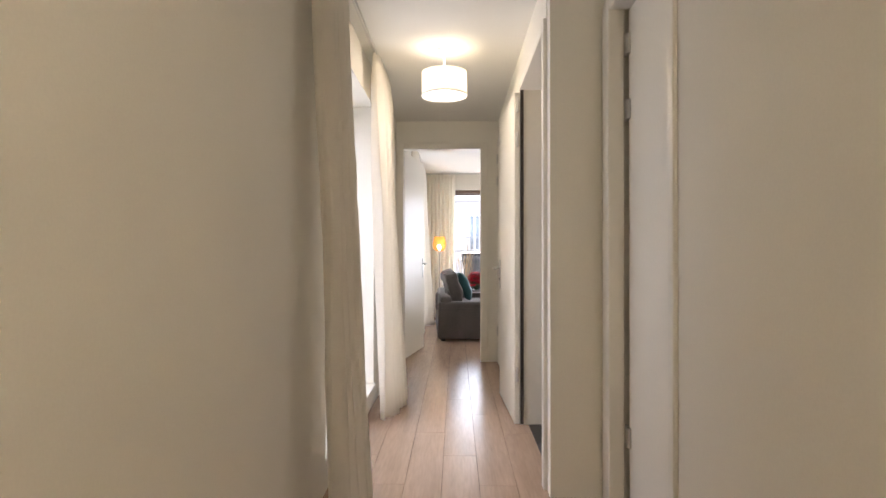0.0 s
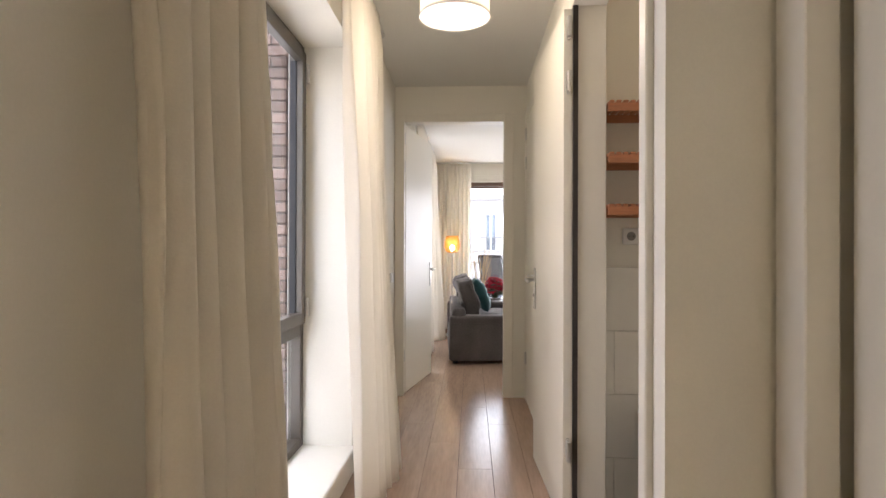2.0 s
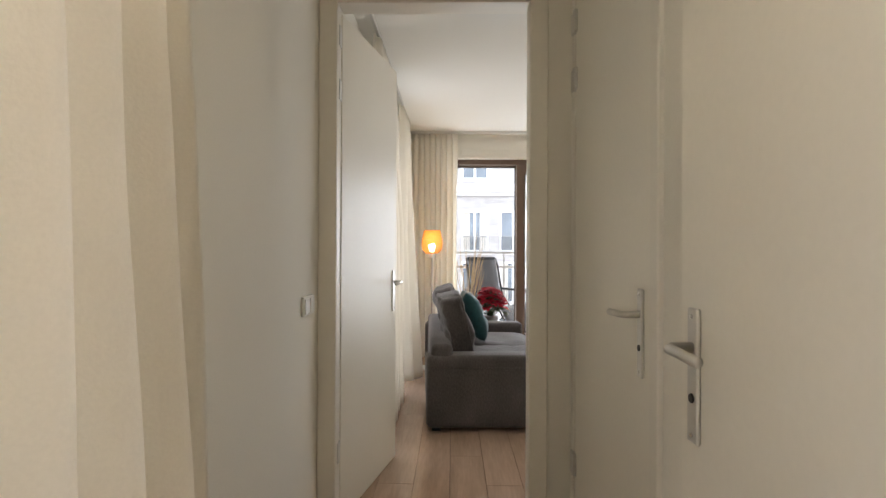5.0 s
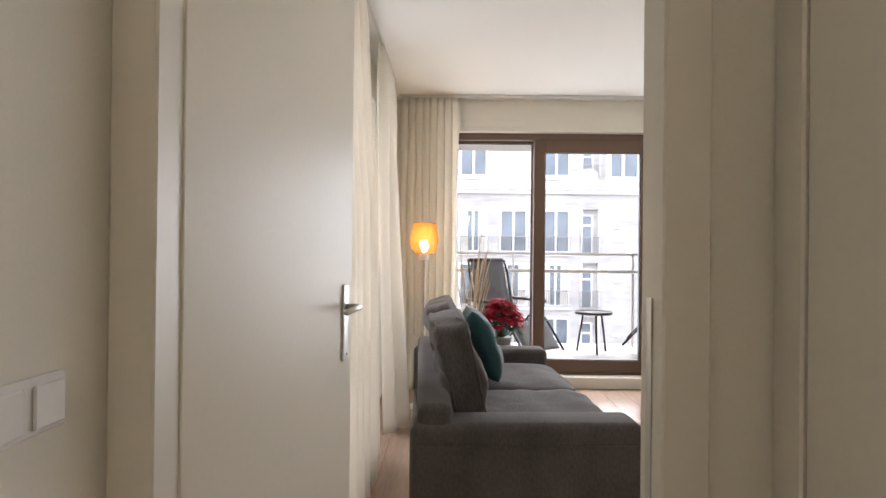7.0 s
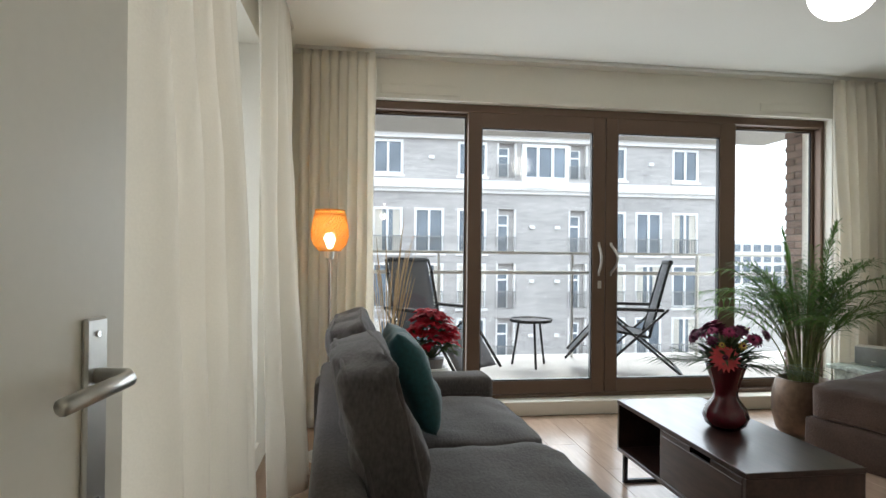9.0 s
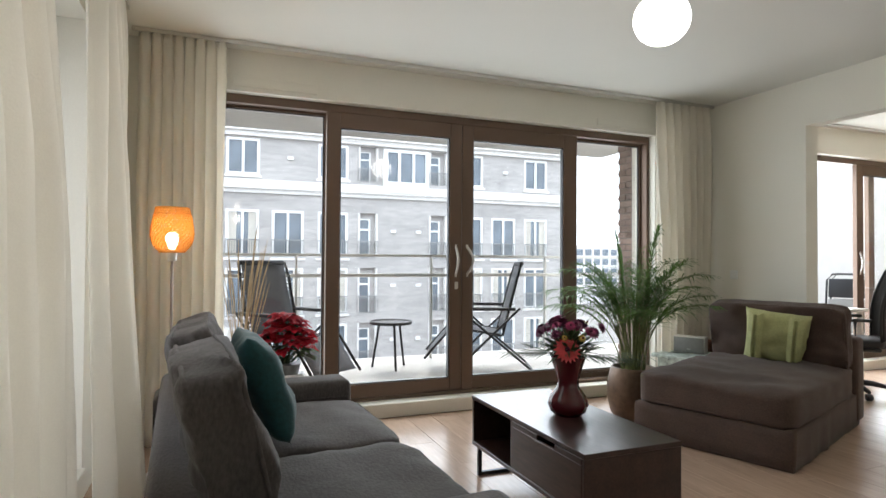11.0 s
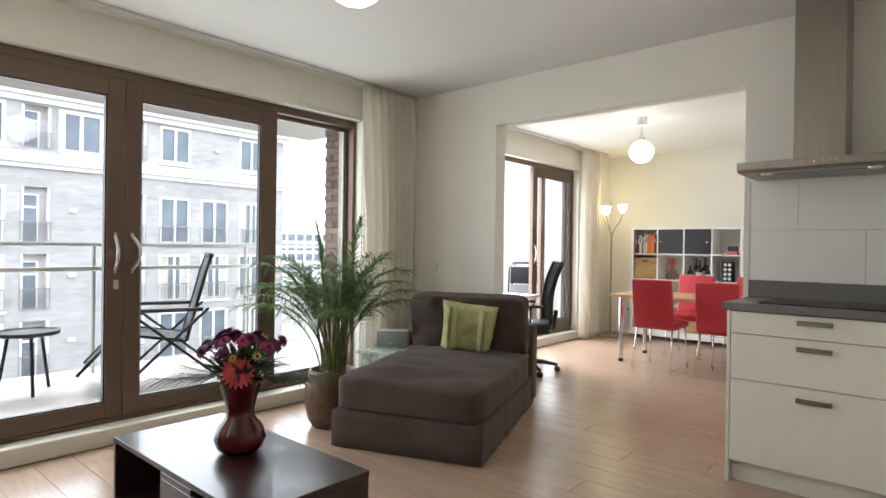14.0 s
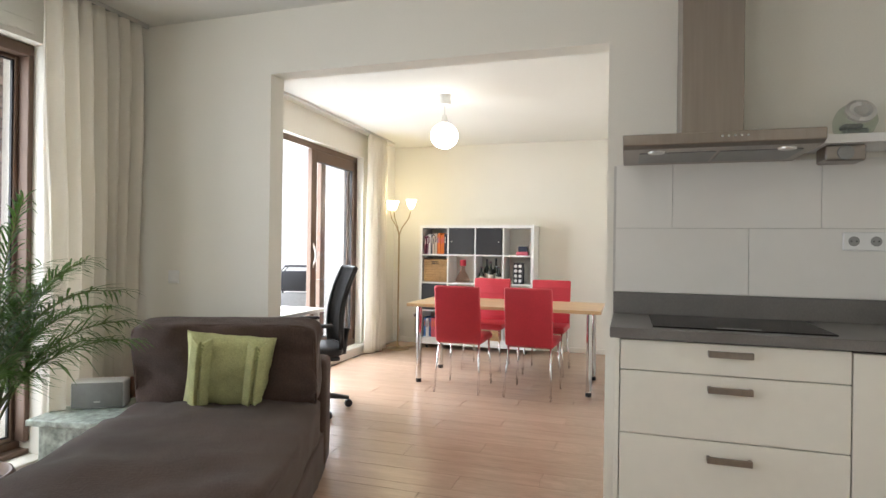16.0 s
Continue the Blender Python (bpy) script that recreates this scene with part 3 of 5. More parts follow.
# ---- curtains ----
def curtain(name, label, a, b, z0, z1, folds, deep, flare=1.3, seed=0, thick=0.003, bulge=0.0, anchor=0.5, sheer=CURTAIN):
    """A pleated panel from plan point a to b, hanging from z1 to z0; it widens downward away from the anchor."""
    a, b = Vector((*a, 0)), Vector((*b, 0))
    run = b - a
    out = Vector((-run.y, run.x, 0)).normalized()
    n, rows_n = folds * 14, 34
    bm = bmesh.new()
    grid = []
    for j in range(rows_n + 1):
        v = j / rows_n
        z = z1 + (z0 - z1) * v
        head = min(1, v * 14)
        loose = min(1, v * 2.2)
        line = []
        for i in range(n + 1):
            u = i / n
            broad = noise.noise(Vector((u * folds * 0.42, seed * 3.1, v * 0.5)))
            ph = u * folds * 2 * math.pi + 3.6 * broad * loose + 0.5 * noise.noise(Vector((u * 5, seed, v * 3))) * loose
            amp = deep * (0.5 + 0.5 * head) * (1 + loose * (0.15 + 1.1 * noise.noise(Vector((u * folds * 0.38, seed * 2.3 + 7, v * 0.7)))))
            wave = 0.8 * math.sin(ph) + 0.2 * math.sin(2 * ph + 1.1 + 2 * broad) + loose * 0.55 * noise.noise(Vector((u * folds * 0.5, seed + 3.3, v * 0.9)))
            pleat = (1 - head) * 0.35 * math.sin(ph * 3)
            c = a + run * (anchor + (u - anchor) * (1 + (flare - 1) * v))
            p = c + out * ((wave + pleat) * amp + bulge * v ** 1.3 * math.sin(math.pi * (0.12 + 0.76 * u)))
            p += out * 0.004 * noise.noise(Vector((u * folds * 2.5, v * 9, seed)))
            p += run.normalized() * math.cos(ph) * amp * 0.4
            line.append(bm.verts.new((p.x, p.y, z + (0.01 * math.sin(ph * 0.5) if j == rows_n else 0))))
        grid.append(line)
    for j in range(rows_n):
        for i in range(n):
            f = bm.faces.new((grid[j][i], grid[j][i + 1], grid[j + 1][i + 1], grid[j + 1][i]))
            f.smooth = True
    ob = solid(name, bm, sheer, label, "curtain", "off-white window curtains")
    mod = ob.modifiers.new("cloth", "SOLIDIFY")
    mod.thickness = thick
    return ob


LONG = "long off-white pleated curtain on ceiling rail"
curtain("curtain", "long off-white curtain panel gathered beside hall window", (-0.41, -3.97), (-0.41, -3.54), 0.02, TOP - 0.03, 5, 0.045, 1.3, 1, bulge=-0.15, anchor=0.0)
curtain("curtain", "long off-white curtain panel gathered past hall window", (-0.41, -2.28), (-0.41, -1.55), 0.02, TOP - 0.03, 6, 0.045, 0.95, 2, bulge=-0.13, anchor=0.1)
curtain("curtain", LONG, (-0.39, 1.05), (-0.39, 1.85), 0.02, TOP - 0.03, 5, 0.045, 1.75, 3, bulge=-0.03, anchor=0.0)
curtain("curtain", LONG + " in the corner", (-0.39, 2.78), (-0.39, 3.48), 0.02, TOP - 0.03, 5, 0.045, 1.05, 4, bulge=-0.15, anchor=0.0)
curtain("curtain", LONG + " behind the floor lamp", (-0.38, 4.13), (0.13, 4.13), 0.02, TOP - 0.03, 8, 0.034, 1.0, 5)
curtain("curtain", LONG + " beside the palm", (3.70, 4.13), (4.30, 4.13), 0.02, TOP - 0.03, 7, 0.04, 1.0, 6)
curtain("curtain", LONG + " in the dining room", (7.66, 4.16), (8.12, 4.16), 0.02, TOP - 0.03, 6, 0.04, 1.1, 7)
for pts in (((-0.42, -4.1), (-0.42, -1.2)), ((-0.39, 0.3), (-0.39, 3.8)), ((-0.40, 4.13), (4.36, 4.13)), ((4.6, 4.16), (8.4, 4.16))):
    (xa, ya), (xb, yb) = pts
    solid("curtain_rail", boxes((min(xa, xb) - 0.008, max(xa, xb) + 0.008, min(ya, yb) - 0.008, max(ya, yb) + 0.008, TOP - 0.028, TOP - 0.002)), SATIN, "slim metal curtain rail fixed under the ceiling", "curtain rail")


# ---- outside ----
setting("ground", boxes((-400, 500, -300, 600, -9.4, -9.2)), GROUNDMAT, "grey paved street level far below", "ground")
setting("balcony_floor", boxes((-0.9, 8.9, FY + 0.32, 6.25, -0.3, 0.10)), CONCRETE, "pale concrete balcony floor", "balcony")
setting("balcony_ceiling", boxes((-0.9, 4.7, FY + 0.32, 6.25, 2.50, 2.80)), CONCRETE, "pale concrete slab over the balcony", "balcony")
setting("balcony_side_wall", boxes((8.3, 8.5, FY + 0.32, 6.2, 0.1, 5.0), (-0.9, -0.75, FY + 0.32, 6.2, 0.1, 2.5)), WHITESTONE, "white rendered side wall of the balcony", "wall")
rail = thing("balcony_railing", "metal and clear glass balcony railing with two bars", "railing", 0, 6.05, 0.1)
part("handrail", boxes((-0.7, 8.3, -0.03, 0.03, 0.885, 0.925), bevel=0.006), SATIN, rail)
part("top_bar", boxes((-0.7, 8.3, -0.012, 0.012, 1.10, 1.13), bevel=0.004), SATIN, rail)
for k in range(7):
    x = -0.6 + k * 1.45
    part("post", boxes((x - 0.012, x + 0.012, -0.02, 0.02, 0, 1.12), bevel=0.003), SATIN, rail)
    if k < 6:
        p = part("pane", boxes((x + 0.03, x + 1.42, -0.006, 0.006, 0.08, 0.86)), GLASS, rail)
        p.visible_shadow = False

# the apartment building across the street
house = thing("apartment_building", "grey brick apartment building with white windows across the street", "building", 0, 29.5, -9.2)
part("wall", boxes((-26, 19.6, 0.25, 12, 0, 16.6)), FARBRICK, house)
NICHES = [7.0, 10.92, -8.4, -12.4]
PLAIN = (-18.8, -4.0, 2.68, 14.7)
COLS = [-21.0, -18.8, -16.6, -6.2, -4.0, -1.75, 0.54, 2.68, 4.92, 12.62, 14.7, 16.82]
xs = sorted([(c, 1.55) for c in COLS] + [(c, 1.05) for c in NICHES])
for floor_z in (1.85, 4.7, 7.55, 10.4, 14.42):
    h = 2.35 if floor_z < 14 else 1.8
    x = -26
    part("wall_band", boxes((-26, 19.6, 0, 0.25, floor_z + h, floor_z + (2.85 if floor_z < 14 else 2.1))), FARBRICK, house)
    row = []
    for c, w in xs + [(19.6, 0)]:
        if floor_z > 14 and c in PLAIN:
            continue
        row.append((x, c, 0, 0.25, floor_z, floor_z + h))
        x = c + w
    for r in row:
        part("wall_pier", boxes(r), FARBRICK, house)
part("wall_base", boxes((-26, 19.6, 0, 0.25, 0, 1.85)), FARBRICK, house)
part("wall_attic", boxes((-26, 19.6, 0, 0.25, 13.25, 14.42)), FARBRICK, house)
part("cornice", boxes((-26.1, 19.75, -0.35, 0.25, 16.55, 17.0), (-26.1, 19.75, -0.18, 0.0, 16.3, 16.55)), WHITESTONE, house, "white stone cornice")
part("band", boxes((-26.1, 19.75, -0.25, 0.0, 13.75, 14.2), (-26.1, 19.75, -0.12, 0.0, 13.55, 13.75)), WHITESTONE, house, "white stone band")
part("roof", boxes((-25.5, 19.0, 0.6, 11.5, 16.9, 17.2)), WHITESTONE, house)


def frame_bars(w, h, lights, t=0.11, y0=0.02, y1=0.14):
    rows = [(0, t, y0, y1, 0, h), (w - t, w, y0, y1, 0, h), (t, w - t, y0, y1, h - t, h), (t, w - t, y0, y1, 0, t)]
    rows += [(w * k / lights - 0.06, w * k / lights + 0.06, y0, y1, t, h - t) for k in range(1, lights)]
    return boxes(*rows)


wide_frame = mesh_of("window", frame_bars(1.55, 2.35, 2, 0.13), WHITE)
attic_frame = mesh_of("window", frame_bars(1.55, 1.8, 2, 0.13), WHITE)
narrow_frame = mesh_of("window", boxes((-0.02, 0.10, 0.0, 1.2, 0, 2.35), (0.95, 1.07, 0, 1.2, 0, 2.35)), WHITESTONE)
wide_pane = mesh_of("pane", boxes((0.1, 1.45, 0.10, 0.16, 0.1, 2.25)), DARKPANE)
attic_pane = mesh_of("pane", boxes((0.1, 1.45, 0.10, 0.16, 0.1, 1.7)), DARKPANE)
narrow_pane = mesh_of("balcony_door", boxes((0.10, 0.60, 0.215, 0.24, 0.0, 2.0)), DARKPANE)
door_bars = mesh_of("door_frame", boxes((0.60, 0.68, 0.16, 0.24, 0, 2.05), (0.10, 0.6, 0.16, 0.235, 1.45, 1.55), (0.10, 0.6, 0.16, 0.235, 2.0, 2.05)), WHITE)
drape = mesh_of("drape", boxes((0.13, 0.5, 0.085, 0.098, 0.13, 2.22), (1.05, 1.42, 0.085, 0.098, 0.13, 2.22)), CURTAIN)
grid_rows = [(0, 1.55, -0.06, -0.03, 0.85, 0.9), (0, 1.55, -0.06, -0.03, 0.02, 0.06)] + [(0.1 * k, 0.1 * k + 0.022, -0.055, -0.035, 0.06, 0.85) for k in range(16)]
fence = mesh_of("window_railing", boxes(*grid_rows), GREYPLASTIC)
sill_mesh = mesh_of("sill", boxes((-0.08, 1.63, -0.1, 0.02, -0.12, 0.0)), WHITESTONE)
lampbox = mesh_of("wall_lamp", boxes((0, 0.28, -0.12, 0, 0, 0.16)), WHITE)
for floor_z in (1.85, 4.7, 7.55, 10.4, 14.42):
    attic = floor_z > 14
    for c, w in xs:
        if attic and c in PLAIN:
            continue
        if w > 1.2:
            win = piece("window", attic_frame if attic else wide_frame, (c, 0, floor_z), house)
            piece("pane", attic_pane if attic else wide_pane, (0, 0, 0), win)
            piece("sill", sill_mesh, (0, 0, 0), win)
            if not attic:
                piece("window_railing", fence, (0, 0, 0), win)
                if (int(c * 7) + int(floor_z)) % 2:
                    piece("drape", drape, (0, 0, 0), win)
        else:
            win = piece("balcony_niche", narrow_frame, (c, 0, floor_z), house, (1, 1, 0.76 if attic else 1))
            piece("balcony_door", narrow_pane, (0, 0, 0), win)
            piece("door_frame", door_bars, (0, 0, 0), win)
            piece("window_railing", fence, (0, 0, 0), win, (0.68, 1, 1))
    for c in (8.75, 10.15):
        if floor_z in (4.7, 7.55, 10.4):
            piece("wall_lamp", lampbox, (c, 0, floor_z + 1.35), house)
    if attic:
        for c in (3.4, 15.4):
            piece("wall_lamp", lampbox, (c, 0, floor_z + 0.85), house)
bay = part("bay_window", boxes((8.3, 10.8, -0.3, 0.0, 13.86, 14.45), (8.3, 10.8, -0.3, 0.0, 16.0, 16.14), (8.3, 8.5, -0.3, 0.0, 14.45, 16), (9.06, 9.2, -0.3, 0.0, 14.45, 16), (9.86, 10.0, -0.3, 0.0, 14.45, 16), (10.6, 10.8, -0.3, 0.0, 14.45, 16)), WHITE, house)
part("pane", boxes((8.5, 10.6, -0.2, -0.16, 14.45, 16)), DARKPANE, bay)

# far office block beyond the street
far = thing("office_block", "distant low white office block with window grid", "building", 62, 115, -9.2)
part("wall", boxes((0, 45, 0, 14, 0, 13.8)), WHITESTONE, far)
pane = mesh_of("pane", boxes((0, 1.7, -0.1, 0, 0, 1.5)), DARKPANE)
for j in range(4):
    for i in range(18):
        piece("pane", pane, (0.6 + i * 2.45, 0, 4.6 + j * 2.3), far)

# brick neighbour seen from the hall window
neighbour = thing("brick_house", "brown brick neighbouring house with white windows", "building", -6.2, 0, -9.2)
HOUSEBRICK = brick_paint("house_brick", (0.31, 0.225, 0.19), (0.23, 0.155, 0.13), (0.36, 0.33, 0.30))
WINY, WINZ = ((1.45, 2.40), (3.50, 4.47), (5.60, 6.52), (7.60, 8.50)), ((1.6, 3.95), (4.7, 7.05), (10.6, 12.95))
ENDY, EAVES = 7.42, 10.66
edges = [-14] + [y for pair in WINY for y in pair] + [16]
for y0, y1 in zip(edges[::2], edges[1::2]):
    if y0 < ENDY:
        part("wall", boxes((-8, 0, y0, min(y1, ENDY), 0, 17)), HOUSEBRICK, neighbour)
    if y1 > ENDY:
        part("wall", boxes((-8, 0, max(y0, ENDY + 0.01), y1, 0, EAVES)), HOUSEBRICK, neighbour)
for y0, y1 in WINY:
    top = 17 if y0 < ENDY else EAVES
    part("wall_back", boxes((-8, -0.4, y0, y1, 0, top)), HOUSEBRICK, neighbour)
    for z0, z1 in ((0, 1.6), (3.95, 4.7), (7.05, 10.6), (12.95, 17)):
        if z0 < top:
            part("wall_spandrel", boxes((-0.4, 0, y0, y1, z0, z1)), HOUSEBRICK, neighbour)
part("coping", boxes((-8, 0.04, ENDY + 0.02, 16, EAVES, EAVES + 0.06)), WHITESTONE, neighbour)

# brick piers close outside the windows: single bricks with recessed joints
brick_mesh = mesh_of("brick", boxes((-0.105, 0.105, -0.05, 0.05, -0.026, 0.026), bevel=0.004), BRICK)


def brick_pier(label, x0, x1, y0, y1, z0, z1, face, name="brick_pier"):
    pier = thing(name, label, "brick pier", 0, 0, z0)
    part("mortar_core", boxes((x0 + 0.012, x1 - 0.012, y0 + 0.012, y1 - 0.012, 0, z1 - z0)), MORTAR, pier)
    z, odd = 0.03, 0
    while z < z1 - z0 - 0.03:
        lo, hi = (y0, y1) if face == "x-" else (x0, x1)
        a = lo - (0.11 if odd else 0)
        while a < hi - 0.02:
            p, q = max(a, lo), min(a + 0.22, hi)
            if q - p > 0.03:
                mid, s = (p + q) / 2, (q - p - 0.01) / 0.21
                if face == "x-":
                    piece("brick", brick_mesh, (x0 + 0.05, mid, z), pier, (s, 1, 1), math.pi / 2)
                else:
                    piece("brick", brick_mesh, (mid, y0 + 0.05, z), pier, (s, 1, 1))
            a += 0.22
        z += 0.062
        odd = 1 - odd
    return pier


brick_pier("grey-brown brick pier beside the balcony front", A1 + 0.02, A1 + 0.45, FY + 0.325, FY + 0.56, 0.10, 2.50, "x-")
brick_pier("red-brown brick pier close outside hall window", -1.07, OX - 0.01, WY1 + 0.01, WY1 + 0.25, -0.8, 3.2, "y-")


# ---- floor planks ----
plank_mesh = mesh_of("plank", boxes((-0.0955, 0.0955, -0.639, 0.639, -0.012, 0.0), bevel=0.0012), LAMINATE)


def lay(x0, x1, y0, y1, shift):
    i, x = 0, x0
    while x < x1 - 0.02:
        w = min(0.1925, x1 - x)
        y = y0 - ((i * 0.43 + shift) % 1.28)
        while y < y1:
            a, b = max(y, y0), min(y + 1.28, y1)
            if b - a > 0.03:
                piece("plank", plank_mesh, (x + w / 2, (a + b) / 2, 0), floor, (w / 0.1925, (b - a) / 1.28, 1))
            y += 1.28
        x += 0.1925
        i += 1


# ---- sofa ----
def box_cushion(w, h, t, seed, wrinkle=0.012):
    """A boxed cushion lying flat: w along y, h along x, t thick, soft edges and a slightly domed face."""
    bm = pillow(h, w, t, 11, 0.0, 22, seed, 0.28)
    for v in bm.verts:
        c = v.co
        d = wrinkle * (noise.noise(Vector((c.x * 5 + seed, c.y * 5, c.z * 5))) + 0.5 * noise.noise(Vector((c.x * 14, c.y * 14 + seed, c.z * 14))))
        v.co += Vector((d * 0.6, d * 0.6, d * 1.4))
    return bm


def cushion_piping(w, h, z, seed):
    pts = []
    for a in [2 * math.pi * j / 64 for j in range(64)]:
        x = h * 0.492 * math.copysign(abs(math.cos(a)) ** 0.2, math.cos(a))
        y = w * 0.492 * math.copysign(abs(math.sin(a)) ** 0.2, math.sin(a))
        pts.append((x, y, z + 0.006 * noise.noise(Vector((x * 6, y * 6, seed)))))
    return smooth(bar(pts, 0.0075, 6, True))


sofa = thing("sofa", "charcoal grey fabric two-seat sofa with loose cushions", "sofa", -0.115, 1.36, 0, 3)
part("base", boxes((0.03, 0.93, 0.06, 1.96, 0.03, 0.24), bevel=0.02, seg=2), SOFA, sofa)
part("backrest", smooth(boxes((0.06, 0.21, 0.02, 2.0, 0.03, 0.60), bevel=0.04, seg=3)), SOFA, sofa)
for y0 in (0.0, 1.80):
    arm = part("armrest", smooth(boxes((0.03, 1.0, y0, y0 + 0.22, 0.03, 0.525), bevel=0.04, seg=4)), SOFA, sofa)
    part("seam", smooth(bar([(0.07, y0 - 0.001, 0.44), (0.96, y0 - 0.001, 0.44), (0.998, y0 + 0.03, 0.44), (1.001, y0 + 0.11, 0.44), (0.998, y0 + 0.19, 0.44), (0.96, y0 + 0.221, 0.44), (0.2, y0 + 0.221, 0.44)], 0.004, 5)), SOFA, arm)
for y0 in (0.225, 1.01):
    cu = part("seat_cushion", turned(box_cushion(0.785, 0.86, 0.23, y0, 0.008), pose(0.58, y0 + 0.392, 0.335)), SOFA, sofa)
    part("piping", turned(cushion_piping(0.785, 0.86, 0.075, y0), pose(0.58, y0 + 0.392, 0.335)), SOFA, cu)
for k, y0 in enumerate((0.25, 1.03)):
    at = pose(0.255, y0 + 0.37, 0.655 + 0.012 * k, 0, 77 - 3 * k, 2 - 5 * k)
    cu = part("back_cushion", turned(box_cushion(0.75, 0.50, 0.205, k * 3 + 1, 0.026), at), SOFA, sofa)
    for z in (0.064, -0.064):
        part("piping", turned(cushion_piping(0.75, 0.50, z, k), at), SOFA, cu)
for x, y in ((0.1, 0.1), (0.88, 0.1), (0.1, 1.9), (0.88, 1.9)):
    part("foot", boxes((x - 0.03, x + 0.03, y - 0.03, y + 0.03, 0, 0.035)), BLACKPLASTIC, sofa)
pc = thing("cushion", "dark teal velvet cushion leaning on the sofa", "cushion", 0.275, 2.62, 0.655)
part("cover", turned(throw_cushion(0.45, 0.16, 9), pose(0, 0, 0.015, 0, 68, 3)), TEAL, pc)

# ---- coffee table ----
ct = thing("coffee_table", "dark walnut coffee table with drawer and black frame legs", "table", 1.42, 1.985, 0)
W, L, H = 0.485, 1.045, 0.43
part("tabletop", boxes((0, W, 0, L, H - 0.022, H), bevel=0.002), DARKWOOD, ct)
part("bottom_panel", boxes((0.002, W - 0.002, 0.002, L - 0.002, 0.16, 0.18), bevel=0.002), DARKWOOD, ct)
for y0 in (0.002, L - 0.022):
    part("side_panel", boxes((0.002, W - 0.002, y0, y0 + 0.02, 0.18, H - 0.022), bevel=0.002), DARKWOOD, ct)
part("back_panel", boxes((W - 0.02, W - 0.004, 0.022, L - 0.022, 0.18, H - 0.022)), DARKWOOD, ct)
part("divider", boxes((0.01, W - 0.02, L * 0.57, L * 0.57 + 0.018, 0.18, H - 0.022)), DARKWOOD, ct)
dr = part("drawer", boxes((0.003, 0.022, 0.026, L * 0.57 - 0.003, 0.184, H - 0.05), (0.003, 0.022, 0.026, 0.22, H - 0.05, H - 0.026), (0.003, 0.022, 0.36, L * 0.57 - 0.003, H - 0.05, H - 0.026), bevel=0.002), DARKWOOD, ct)
for y0 in (0.03, L - 0.05):
    part("leg_frame", boxes((0.02, 0.04, y0, y0 + 0.02, 0, 0.16), (W - 0.04, W - 0.02, y0, y0 + 0.02, 0, 0.16), (0.04, W - 0.04, y0, y0 + 0.02, 0, 0.018)), BLACKMETAL, ct)

# ---- chaise ----
ch = thing("chaise_longue", "brown-grey fabric chaise longue with loose cover", "sofa", 3.10, 2.39, 0, 21)
part("base", smooth(boxes((0.0, 1.50, 0.0, 0.95, 0.02, 0.235), bevel=0.02, seg=3)), CHAISE, ch)
skirt = bmesh.new()
loop = [(x, -0.008) for x in np.linspace(0, 1.5, 31)] + [(1.508, y) for y in np.linspace(0, 0.95, 16)] + [(x, 0.958) for x in np.linspace(1.5, 0, 31)] + [(-0.008, y) for y in np.linspace(0.95, 0, 16)]
rings = []
for z, o in ((0.005, 0.016), (0.08, 0.012), (0.18, 0.006), (0.228, 0.0)):
    rings.append([skirt.verts.new((x + (0.75 - x) * -0.012 * o * 60 / 0.75 * 0.9 + noise.noise(Vector((x * 9, y * 9, 1))) * o, y + noise.noise(Vector((x * 9, y * 9, 5))) * o, z)) for x, y in loop])
for a, b in zip(rings, rings[1:]):
    for k in range(len(a)):
        skirt.faces.new((a[k], a[(k + 1) % len(a)], b[(k + 1) % len(a)], b[k]))
sk = part("skirt", smooth(skirt), CHAISE, ch)
sk.modifiers.new("cloth", "SOLIDIFY").thickness = 0.004
cu = part("seat_cushion", turned(box_cushion(0.97, 1.42, 0.25, 4, 0.014), pose(0.69, 0.475, 0.325)), CHAISE, ch)
part("piping", turned(cushion_piping(0.97, 1.42, 0.075, 4), pose(0.69, 0.475, 0.325)), CHAISE, cu)
part("piping", turned(cushion_piping(0.97, 1.42, -0.075, 4), pose(0.69, 0.475, 0.325)), CHAISE, cu)
cu = part("back_cushion", turned(box_cushion(0.94, 0.48, 0.20, 6, 0.034), pose(1.25, 0.475, 0.628, 0, 78, 0)), CHAISE, ch)
part("piping", turned(cushion_piping(0.94, 0.48, -0.06, 6), pose(1.25, 0.475, 0.628, 0, 78, 0)), CHAISE, cu)
part("backrest", smooth(boxes((1.36, 1.56, -0.02, 0.97, 0.02, 0.63), bevel=0.035, seg=3)), CHAISE, ch)
gc = thing("cushion", "lime green knitted cushion with fringed bands on the chaise", "cushion", 4.02, 3.22, 0.615, 21)
part("cover", turned(throw_cushion(0.43, 0.16, 19), pose(0, 0, 0, 0, 68, 8) @ pose(0, 0, 0, 0, 0, 7)), LIME, gc)
for k in (-0.13, 0.13):
    fr = bmesh.new()
    for j in range(22):
        u = -0.19 + 0.38 * j / 21
        for s in (-1, 1):
            tube(fr, [(u, k, 0.096 - 0.7 * abs(u) ** 2), (u + 0.006, k + s * 0.016, 0.122 - 0.7 * abs(u) ** 2), (u + 0.026, k + s * 0.045, 0.096 - 0.7 * abs(u) ** 2)], [0.012, 0.017, 0.009], 5)
    part("fringe", turned(fr, pose(0, 0, 0, 0, 68, 8) @ pose(0, 0, 0, 0, 0, 7) @ pose(0, 0, 0, 0, 180, 0)), LIME, gc, "lime tufted fringe band")

